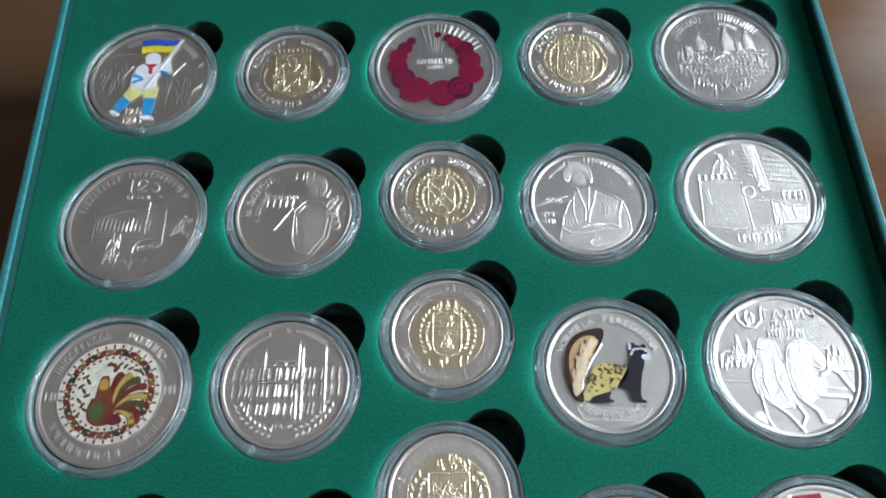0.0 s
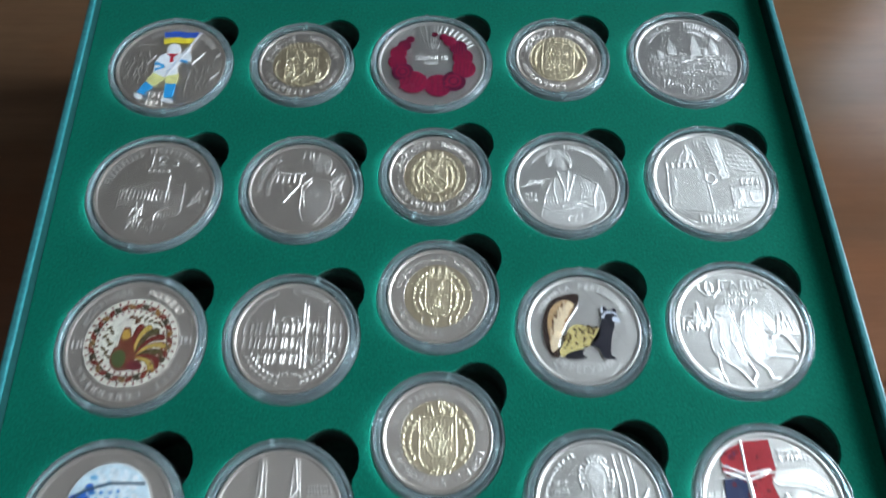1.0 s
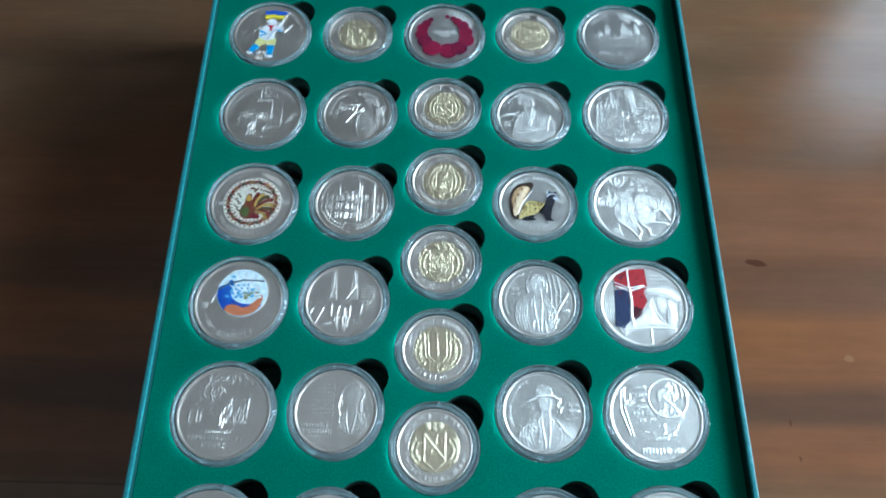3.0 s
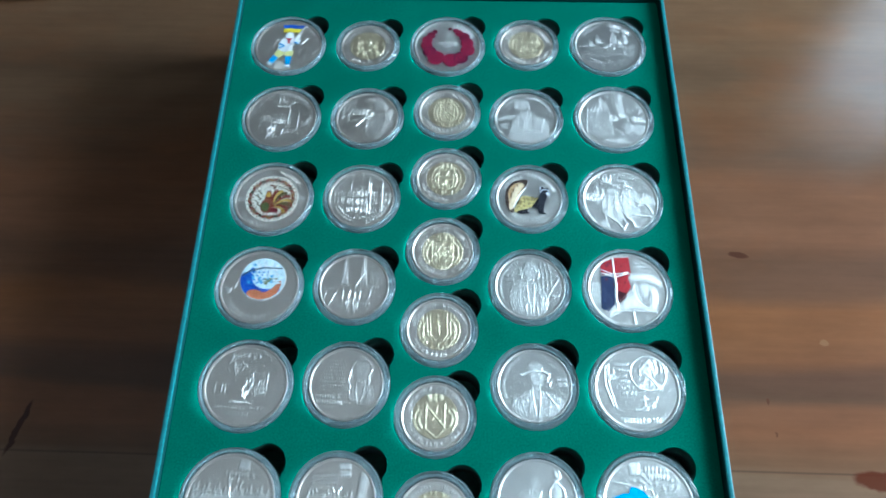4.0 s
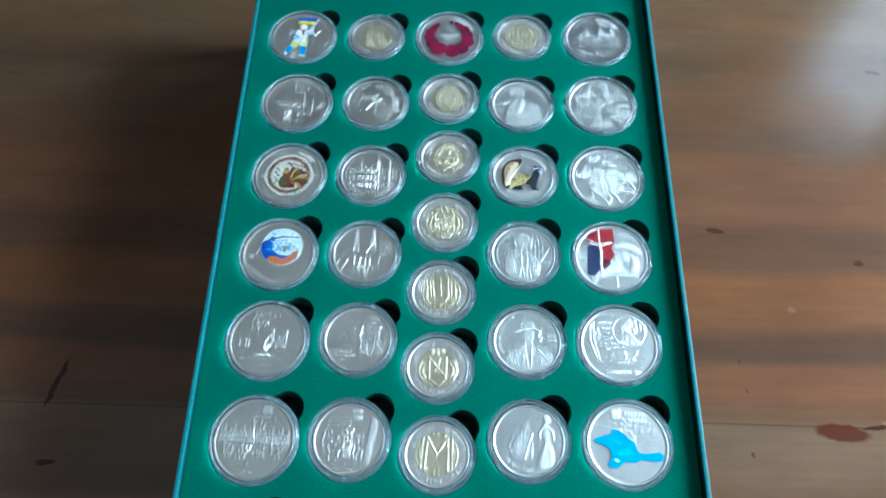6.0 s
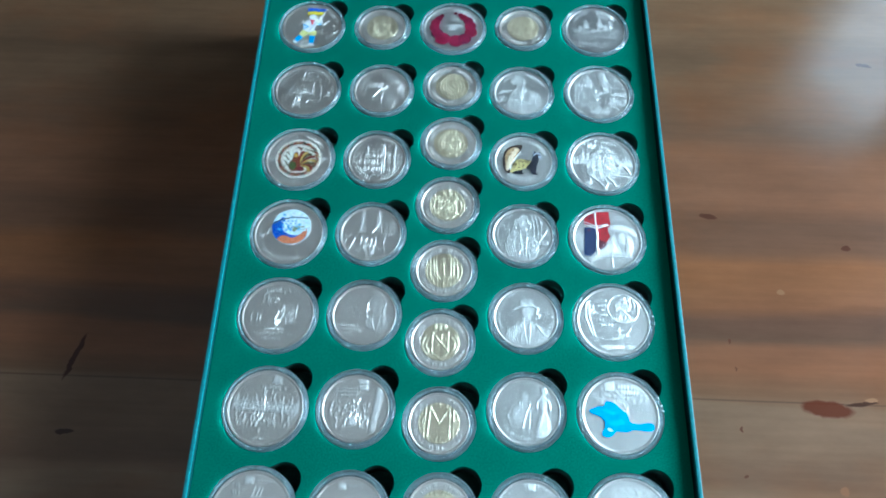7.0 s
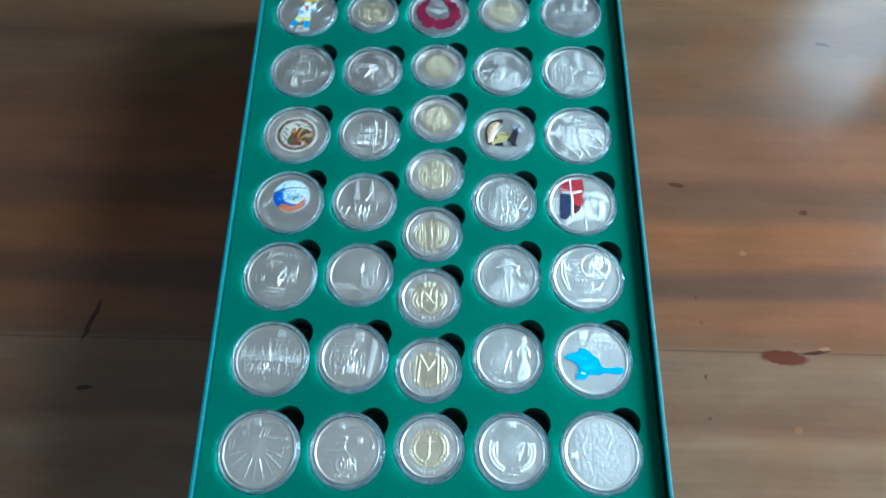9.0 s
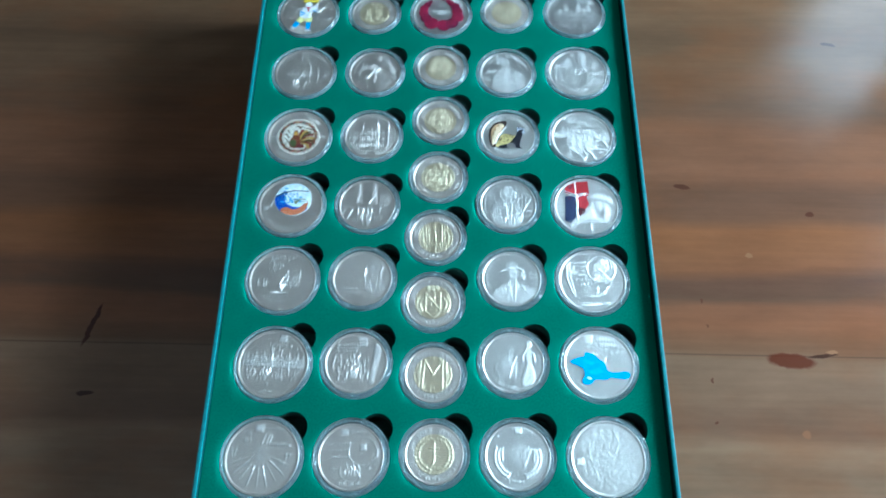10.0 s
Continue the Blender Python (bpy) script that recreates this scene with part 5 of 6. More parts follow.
def paint_a1(ob, r):
    z = 0.00034
    flag = enamel_part("flag", ob, r, [[(-0.24, 0.80), (0.02, 0.83), (0.20, 0.80), (0.42, 0.80), (0.38, 0.67), (0.18, 0.66), (0.0, 0.69), (-0.22, 0.66)]], (0.03, 0.10, 0.50), z, "blue and yellow enamel flag")
    enamel_part("stripe", flag, r, [[(-0.22, 0.66), (0.0, 0.69), (0.18, 0.66), (0.38, 0.67), (0.32, 0.53), (0.15, 0.52), (0.0, 0.55), (-0.21, 0.52)]], (0.75, 0.62, 0.03), z)
    enamel_part("pole", ob, r, [stroke_pts([(0.46, 0.80), (-0.06, -0.26)], 0.02, 0.02)], (0.72, 0.72, 0.72), z + 0.0001)
    enamel_part("figure", ob, r, [ellipse_pts(0.0, 0.40, 0.13, 0.13), [(-0.22, 0.26), (-0.06, 0.32), (0.12, 0.28), (0.24, 0.38), (0.34, 0.26), (0.36, 0.1), (0.2, 0.12), (0.12, 0.0), (0.14, -0.2), (-0.1, -0.26), (-0.3, -0.16), (-0.3, 0.06)],
                                  ellipse_pts(-0.48, -0.70, 0.09, 0.05, -30), ellipse_pts(0.06, -0.80, 0.12, 0.045, -8), ellipse_pts(0.26, 0.38, 0.06, 0.05)], (0.80, 0.82, 0.84), z, "plain white enamel figure shape")
    enamel_part("trousers", ob, r, [stroke_pts([(-0.16, -0.22), (-0.32, -0.42)], 0.14, 0.10), stroke_pts([(0.06, -0.2), (0.06, -0.42)], 0.13, 0.10)], (0.72, 0.70, 0.28), z - 0.00001)
    enamel_part("boots", ob, r, [stroke_pts([(-0.32, -0.42), (-0.46, -0.64)], 0.10, 0.07), stroke_pts([(0.06, -0.42), (0.06, -0.74)], 0.10, 0.07)], (0.04, 0.32, 0.68), z - 0.00002)
    enamel_part("shading", ob, r, [stroke_pts([(-0.3, 0.06), (-0.12, 0.0)], 0.04, 0.02), stroke_pts([(-0.28, -0.1), (-0.1, -0.02)], 0.03, 0.02), stroke_pts([(0.12, 0.14), (0.3, 0.08)], 0.03, 0.02), stroke_pts([(-0.04, -0.2), (0.1, 0.1)], 0.02, 0.02)], (0.06, 0.35, 0.68), z + 0.00005)
    enamel_part("scarf", ob, r, [[(-0.12, 0.28), (0.1, 0.28), (0.02, 0.2), (0.04, 0.08), (-0.03, 0.08), (-0.03, 0.2)]], (0.45, 0.01, 0.03), z + 0.00006)
    inscription(ob, r, [("1917", 0.13, ("row", -0.34, -0.66)), ("1921", 0.13, ("row", -0.36, -0.83))], NICKEL)


BEADS = [(-0.39, 0.56, 0.08), (-0.50, 0.41, 0.13), (-0.61, 0.23, 0.16), (-0.63, 0.02, 0.18), (-0.53, -0.22, 0.21), (-0.33, -0.46, 0.26), (0.12, -0.54, 0.26),
         (0.41, -0.44, 0.23), (0.61, -0.15, 0.22), (0.59, 0.12, 0.20), (0.51, 0.36, 0.17), (0.35, 0.51, 0.12), (0.24, 0.61, 0.085), (0.07, 0.68, 0.06)]


def paint_a3(ob, r):
    tones = [(0.17, 0.006, 0.034), (0.085, 0.005, 0.030), (0.24, 0.008, 0.042)]
    for i, (x, y, q) in enumerate(BEADS):
        z = 0.00030 + 0.00002 * (i % 3)
        q *= 0.97
        bead = enamel_part("bead", ob, r, [ellipse_pts(x, y, q, q)], tones[i % 3], z)
        other = tones[(i + 1) % 3]
        if i in (3, 6, 9):
            marks = [ellipse_pts(x + q * 0.42 * a, y + q * 0.34 * b, q * 0.17, q * 0.11, 15, 10) for a in (-1.5, -0.5, 0.5, 1.5) for b in (-2, -1, 0, 1, 2) if (a * 0.42) ** 2 + (b * 0.34) ** 2 < 0.62]
            enamel_part("marking", bead, r, marks, tones[2], z + 0.00005)
        elif i in (4, 7, 12):
            for k, (s, tone) in enumerate(((0.82, tones[1]), (0.66, tones[2]), (0.46, tones[1]), (0.3, tones[2]))):
                enamel_part("marking", bead, r, [ellipse_pts(x, y, q * s, q * s)], tone, z + 0.00003 * (k + 1), thick=0.00002)
        else:
            lean = 0.35 if i == 5 else 0.1
            marks = [stroke_pts([(x + k * q * 0.3 - q * lean, y - q * 0.82 * math.sqrt(1 - (k * 0.3) ** 2)), (x + k * q * 0.3 + q * lean * 0.6, y + q * 0.78 * math.sqrt(1 - (k * 0.3) ** 2))], q * 0.07, q * 0.07) for k in (-2.2, -1.1, 0, 1.1, 2.2)]
            enamel_part("marking", bead, r, marks, other, z + 0.00005)


def paint_c1(ob, r):
    coin_r, r = r, r * 1.10
    rng = random.Random(4)
    disc = enamel_part("medallion", ob, r, [ellipse_pts(0, 0, 0.64, 0.64, 0, 64)], (0.72, 0.70, 0.60), 0.00022, "cream enamel disc with a painted bird")
    ring_red, ring_green, ring_gold = [], [], []
    for k in range(34):
        a = 2 * math.pi * k / 34
        x, y = 0.53 * math.cos(a), 0.53 * math.sin(a)
        (ring_red, ring_gold, ring_red, ring_green)[k % 4].append(ellipse_pts(x, y, 0.060, 0.034, math.degrees(a) + 90 + 38 * (-1) ** k, 14))
        ring_green.append(ellipse_pts(x * 1.0, y * 1.0, 0.068, 0.012, math.degrees(a) + 90 - 40 * (-1) ** k, 10))
        ring_red.append(ellipse_pts(0.455 * math.cos(a + 0.1), 0.455 * math.sin(a + 0.1), 0.018, 0.018, 0, 8))
        ring_red.append(ellipse_pts(0.605 * math.cos(a + 0.1), 0.605 * math.sin(a + 0.1), 0.026, 0.014, math.degrees(a), 8))
        ring_green.append(stroke_pts([(0.49 * math.cos(a + t), 0.49 * math.sin(a + t)) for t in (0.0, 0.05, 0.10, 0.15)], 0.010, 0.004))
    enamel_part("flower", disc, r, ring_red, (0.17, 0.022, 0.012), 0.00027)
    enamel_part("leaf", disc, r, ring_green, (0.045, 0.04, 0.018), 0.00026)
    enamel_part("berry", disc, r, ring_gold, (0.26, 0.13, 0.03), 0.00027)
    plumes, outlines = [], []
    for k in range(8):
        a = radians(78 - k * 17)
        long_ = 0.46 - 0.02 * abs(k - 3)
        pts = [(0.06, -0.22), (0.06 + 0.42 * long_ * math.cos(a + 0.42), -0.20 + 0.46 * long_ * math.sin(a + 0.42)), (0.05 + 0.78 * long_ * math.cos(a + 0.16), -0.16 + 0.8 * long_ * math.sin(a + 0.16)), (0.05 + long_ * math.cos(a - 0.04), -0.14 + long_ * math.sin(a - 0.04))]
        plumes.append(rounded(stroke_pts(pts, 0.010, 0.044), 1))
        outlines.append(rounded(stroke_pts(pts, 0.018, 0.054), 1))
    enamel_part("feather_outline", disc, r, outlines, (0.07, 0.025, 0.012), 0.000270)
    for name_, pick, tone in (("tail_feather", plumes[0::3], (0.17, 0.020, 0.014)), ("tail_feather", plumes[1::3], (0.50, 0.36, 0.08)), ("tail_feather", plumes[2::3], (0.09, 0.075, 0.024))):
        enamel_part(name_, disc, r, pick, tone, 0.000285)
    torso = rounded([(-0.13, 0.22), (-0.02, 0.24), (0.00, 0.06), (0.06, -0.10), (0.10, -0.26), (0.06, -0.40), (-0.12, -0.42), (-0.24, -0.34), (-0.26, -0.18), (-0.18, 0.0)])
    enamel_part("bird_body", disc, r, [torso], (0.17, 0.045, 0.022), 0.000300)
    enamel_part("bird_wing", disc, r, [rounded([(-0.25, -0.16), (-0.10, -0.08), (-0.02, -0.22), (-0.08, -0.38), (-0.20, -0.34)])], (0.075, 0.105, 0.030), 0.00032)
    enamel_part("bird_rump", disc, r, [ellipse_pts(0.09, -0.34, 0.11, 0.07, -10)], (0.13, 0.012, 0.02), 0.00032)
    enamel_part("bird_chest", disc, r, [rounded([(-0.12, 0.18), (-0.03, 0.18), (-0.01, 0.04), (-0.14, 0.04)], 1)], (0.50, 0.30, 0.05), 0.00032)
    enamel_part("bird_neck", disc, r, [stroke_pts([(-0.19, -0.06), (-0.17, 0.10), (-0.13, 0.24)], 0.018, 0.022)], (0.66, 0.62, 0.52), 0.000325)
    enamel_part("bird_head", disc, r, [ellipse_pts(-0.08, 0.29, 0.078, 0.070), stroke_pts([(-0.13, 0.29), (-0.22, 0.25)], 0.03, 0.006)], (0.64, 0.60, 0.52), 0.00033)
    enamel_part("bird_comb", disc, r, [ellipse_pts(-0.04 + 0.05 * k, 0.37 - 0.012 * k * k, 0.045, 0.022, 40 - 30 * k, 10) for k in range(3)] + [ellipse_pts(0.05, 0.30, 0.045, 0.03, 60, 10)], (0.14, 0.06, 0.03), 0.00033)
    sprig = []
    for k in range(9):
        x, y = -0.32 + 0.05 * math.sin(k * 2.1), 0.22 - k * 0.06
        sprig.append(ellipse_pts(x, y, 0.05, 0.02, 40 * (-1) ** k + rng.uniform(-20, 20), 10))
    for k in range(5):
        sprig.append(ellipse_pts(0.1 + 0.07 * k, 0.36 - 0.03 * k, 0.045, 0.018, rng.uniform(0, 180), 10))
        sprig.append(ellipse_pts(0.14 + 0.06 * k, -0.3 + 0.04 * k, 0.05, 0.02, rng.uniform(0, 180), 10))
    enamel_part("sprig", disc, r, sprig, (0.10, 0.07, 0.02), 0.00027)
    inscription(ob, coin_r, [("РОЗПИС", 0.115, ("arc", 0.82, 80, 32))], NICKEL)


def paint_c4(ob, r):
    rng = random.Random(9)
    z = 0.0003
    tail = [(-0.45, -0.56), (-0.62, -0.46), (-0.72, -0.12), (-0.70, 0.24), (-0.56, 0.52), (-0.34, 0.63), (-0.06, 0.68), (-0.05, 0.55), (-0.11, 0.40), (-0.28, 0.14), (-0.40, -0.10), (-0.46, -0.32), (-0.42, -0.46)]
    t = enamel_part("tail", ob, r, [rounded(tail)], (0.045, 0.028, 0.022), z, "dark enamel tail with sandy fur")
    core = [(-0.50, -0.44), (-0.60, -0.24), (-0.64, 0.10), (-0.58, 0.36), (-0.40, 0.53), (-0.20, 0.54), (-0.14, 0.42), (-0.30, 0.14), (-0.42, -0.10), (-0.48, -0.30)]
    enamel_part("fur", t, r, [rounded(core)], (0.52, 0.34, 0.17), z + 0.00003)
    fur, pale, tips = [], [], []
    for k in range(420):
        q = rng.random()
        sx_, sy_ = -0.53 + 0.10 * q + 0.20 * q * q, -0.40 + 0.86 * q          # along the spine of the brush
        side = rng.choice((-1, -1, 1))
        out_ = rng.random() * (0.13 if side < 0 else 0.07) * (0.4 + 1.2 * q * (1.35 - q))
        a = 68 - 22 * q - side * (18 + 260 * out_)
        x, y = sx_ + side * out_ * 0.9, sy_ - side * out_ * 0.35
        stroke = ellipse_pts(x, y, 0.060, 0.013, a, 8)
        (pale if out_ < 0.04 or rng.random() < 0.2 else tips if out_ < 0.08 else fur).append(stroke)
    enamel_part("fur", t, r, fur, (0.20, 0.085, 0.035), z + 0.00006)
    enamel_part("fur", t, r, tips, (0.48, 0.25, 0.10), z + 0.00013)
    enamel_part("fur", t, r, pale, (0.74, 0.60, 0.40), z + 0.00020)
    body = [(-0.44, -0.50), (-0.42, -0.36), (-0.32, -0.2), (-0.28, 0.0), (-0.12, 0.1), (0.04, 0.06), (0.2, 0.02), (0.30, 0.04), (0.32, -0.1), (0.26, -0.28), (0.06, -0.30), (-0.06, -0.36), (-0.18, -0.46), (-0.3, -0.52)]
    b = enamel_part("body", ob, r, [rounded(body)], (0.60, 0.50, 0.20), z + 0.00002, "yellow spotted enamel fur")
    spots = []
    for k in range(75):
        x, y = rng.uniform(-0.36, 0.26), rng.uniform(-0.4, 0.06)
        if y < 0.06 - 0.5 * max(0, -0.2 - x) and y > -0.3 - 0.3 * max(0, 0.1 - x):
            spots.append(ellipse_pts(x, y, rng.uniform(0.015, 0.04), rng.uniform(0.01, 0.022), rng.uniform(0, 180), 8))
    enamel_part("spot", b, r, spots, (0.10, 0.06, 0.02), z + 0.00006)
    dark = [[(0.28, 0.04), (0.32, 0.16), (0.34, 0.3), (0.44, 0.3), (0.56, 0.2), (0.54, 0.05), (0.48, -0.12), (0.46, -0.3), (0.44, -0.46), (0.54, -0.50), (0.52, -0.53), (0.3, -0.52), (0.28, -0.38), (0.2, -0.3), (0.06, -0.3), (0.2, -0.22), (0.28, -0.1)],
            [(-0.36, -0.52), (-0.28, -0.44), (-0.1, -0.38), (0.02, -0.36), (-0.06, -0.46), (0.04, -0.50), (0.02, -0.53), (-0.3, -0.55)]]
    enamel_part("legs", ob, r, [rounded(q) for q in dark], (0.02, 0.02, 0.028), z + 0.00008, "black enamel neck and legs")
    enamel_part("head", ob, r, [ellipse_pts(0.46, 0.27, 0.15, 0.11, -10), ellipse_pts(0.38, 0.37, 0.05, 0.06), ellipse_pts(0.55, 0.36, 0.04, 0.05)], (0.02, 0.02, 0.03), z + 0.00010)
    enamel_part("head_band", ob, r, [stroke_pts([(0.34, 0.22), (0.4, 0.32), (0.54, 0.33), (0.6, 0.28)], 0.022, 0.016), ellipse_pts(0.58, 0.19, 0.075, 0.05, -15), ellipse_pts(0.34, 0.36, 0.02, 0.06)], (0.66, 0.70, 0.78), z + 0.00014)
    inscription(ob, r, [("VORMELA PEREGUSNA", 0.118, ("arc", 0.81, 162, 22)), ("ПЕРЕГУЗНЯ", 0.13, ("arc", 0.73, 228, 312))], SILVER)


def paint_c5(ob, r):
    inscription(ob, r, [("ГАЛИЧ", 0.15, ("row", -0.18, 0.72))], SILVER)


def paint_d1(ob, r):
    rng = random.Random(2)
    cx, cy, q, z = 0.08, 0.21, 0.575, 0.00026
    disc = enamel_part("medallion", ob, r, [ellipse_pts(cx, cy, q, q, 0, 56)], (0.62, 0.76, 0.82), z, "enamel disc in pale blue, blue and orange")

    def clip(pts):
        out = []
        for x, y in pts:
            x, y = 0.08 + (x - 0.08) * 1.18, 0.21 + (y - 0.12) * 1.18
            d = math.hypot(x - cx, y - cy)
            k = min(1.0, 0.985 * q / d) if d else 1
            out.append((cx + (x - cx) * k, cy + (y - cy) * k))
        return out
    enamel_part("blue_field", disc, r, [clip(rounded([(-0.44, 0.2), (-0.3, 0.32), (-0.1, 0.24), (-0.16, 0.08), (-0.02, -0.08), (0.2, -0.14), (0.5, -0.1), (0.4, -0.3), (0.1, -0.36), (-0.3, -0.4), (-0.46, 0.0)], 2))], (0.012, 0.07, 0.42), z + 0.00004)
    enamel_part("orange_field", disc, r, [clip(rounded([(-0.28, -0.2), (-0.16, -0.11), (-0.02, -0.13), (0.08, -0.2), (0.2, -0.18), (0.34, -0.08), (0.46, 0.08), (0.5, -0.02), (0.4, -0.26), (0.16, -0.42), (-0.14, -0.4)], 2))], (0.52, 0.17, 0.07), z + 0.00005)
    enamel_part("cloud", disc, r, [ellipse_pts(-0.05 + 0.15 * (k % 4) + 0.03 * (k // 4 % 2), 0.20 + 0.12 * (k // 4), rng.uniform(0.04, 0.065), rng.uniform(0.02, 0.04), rng.uniform(-25, 25), 12) for k in range(16)], (0.80, 0.84, 0.86), z + 0.00006)
    enamel_part("blue_dash", disc, r, [ellipse_pts(-0.18 + 0.12 * (k % 4) + 0.04 * (k // 4 % 2), 0.10 + 0.10 * (k // 4), rng.uniform(0.03, 0.055), rng.uniform(0.015, 0.028), rng.uniform(-40, 40), 10) for k in range(16)], (0.03, 0.26, 0.60), z + 0.00007)
    enamel_part("olive_dash", disc, r, [ellipse_pts(0.16 + 0.13 * (k % 3), 0.12 + 0.07 * (k // 3), 0.058, 0.024, rng.uniform(-10, 12), 10) for k in range(6)], (0.24, 0.24, 0.12), z + 0.00008)
    tones = {"cloud_patch": (0.74, 0.82, 0.86), "sky_patch": (0.16, 0.46, 0.70), "blue_patch": (0.02, 0.13, 0.50), "olive_patch": (0.22, 0.24, 0.10)}
    patches = {k: [] for k in tones}
    for k in range(90):
        a, d = rng.uniform(0, 360), 0.93 * q * math.sqrt(rng.random())
        x, y = cx + d * math.cos(radians(a)), cy + d * math.sin(radians(a))
        if y < cy - 0.28 * q or d > 0.86 * q:
            continue
        u = (x - cx) / q + 0.3 * (y - cy) / q + rng.uniform(-0.35, 0.35)
        kind = "blue_patch" if u < -0.35 else "sky_patch" if u < 0.0 else "cloud_patch" if y > cy + 0.1 * q or u > 0.6 else "olive_patch" if rng.random() < 0.6 else "sky_patch"
        patches[kind].append(rounded([(x + rng.uniform(0.03, 0.075) * math.cos(radians(b)), y + rng.uniform(0.02, 0.05) * math.sin(radians(b))) for b in range(0, 360, 60)], 1))
    for k, (kind, shapes) in enumerate(patches.items()):
        if shapes:
            enamel_part(kind, disc, r, shapes, tones[kind], z + 0.00010 + 0.00001 * k, thick=0.00003)
    enamel_part("band", disc, r, [stroke_pts([clip([p])[0] for p in ((-0.4, 0.2), (-0.2, 0.32), (0.1, 0.38), (0.5, 0.34))], 0.024, 0.016)], (0.05, 0.09, 0.13), z + 0.00016)


def paint_d5(ob, r):
    z = 0.00022
    rng = random.Random(5)
    enamel_part("red_pane", ob, r, [[(-0.26, 0.88), (0.12, 0.90), (0.14, 0.46), (-0.27, 0.44)], [(-0.26, 0.42), (0.12, 0.42), (0.04, 0.30), (0.10, 0.08), (-0.02, -0.10), (-0.16, -0.22), (-0.27, 0.0)],
                                    [(-0.62, 0.66), (-0.52, 0.76), (-0.31, 0.86), (-0.31, 0.44), (-0.62, 0.48)]], (0.36, 0.022, 0.03), z, "red enamel window panes")
    enamel_part("blue_pane", ob, r, [[(-0.31, 0.40), (-0.31, -0.10), (-0.36, -0.40), (-0.52, -0.58), (-0.70, -0.50), (-0.66, -0.10), (-0.63, 0.36)]], (0.030, 0.042, 0.10), z, "dark blue enamel pane")
    enamel_part("dark_pane", ob, r, [[(-0.24, -0.02), (-0.02, -0.12), (-0.06, -0.22), (-0.22, -0.36), (-0.28, -0.30)]], (0.07, 0.012, 0.02), z + 0.00002)
    tint = [[], []]
    for k in range(30):
        x, y = rng.uniform(-0.56, 0.06), rng.uniform(0.02, 0.78)
        tint[k % 2].append(rounded([(x + rng.uniform(0.02, 0.06) * math.cos(radians(b)), y + rng.uniform(0.02, 0.06) * math.sin(radians(b))) for b in range(0, 360, 72)], 1))
    enamel_part("violet_tint", ob, r, [q for q in tint[0] if q[0][0] < -0.36], (0.08, 0.022, 0.10), z + 0.00003, thick=0.00003)
    enamel_part("dark_tint", ob, r, tint[1], (0.17, 0.010, 0.018), z + 0.00003, thick=0.00003)


def paint_f5(ob, r):
    z = 0.0003
    land = [(-0.84, 0.10), (-0.66, 0.16), (-0.52, 0.22), (-0.40, 0.20), (-0.36, 0.36), (-0.24, 0.34), (-0.10, 0.28), (0.02, 0.14), (0.12, 0.08), (0.20, -0.04), (0.22, -0.20), (0.36, -0.25), (0.56, -0.24), (0.72, -0.20), (0.86, -0.26),
            (0.84, -0.40), (0.66, -0.44), (0.46, -0.40), (0.30, -0.38), (0.16, -0.46), (-0.02, -0.44), (-0.16, -0.44), (-0.24, -0.56), (-0.38, -0.60), (-0.52, -0.54), (-0.50, -0.44), (-0.42, -0.36), (-0.42, -0.16), (-0.56, -0.04), (-0.74, 0.02)]
    m = enamel_part("map_field", ob, r, [rounded(land, 1)], (0.010, 0.35, 0.78), z, "bright blue enamel map shape")
    enamel_part("light_patch", m, r, [[(-0.5, 0.12), (-0.34, 0.14), (-0.1, 0.02), (-0.2, -0.02), (-0.4, 0.04)], [(-0.3, -0.2), (0.0, -0.1), (0.1, -0.24), (-0.1, -0.3), (-0.3, -0.28)]], (0.06, 0.48, 0.84), z + 0.00004)
    enamel_part("island", m, r, [ellipse_pts(-0.3, -0.4, 0.08, 0.04, -20)], (0.6, 0.72, 0.75), z + 0.00005)


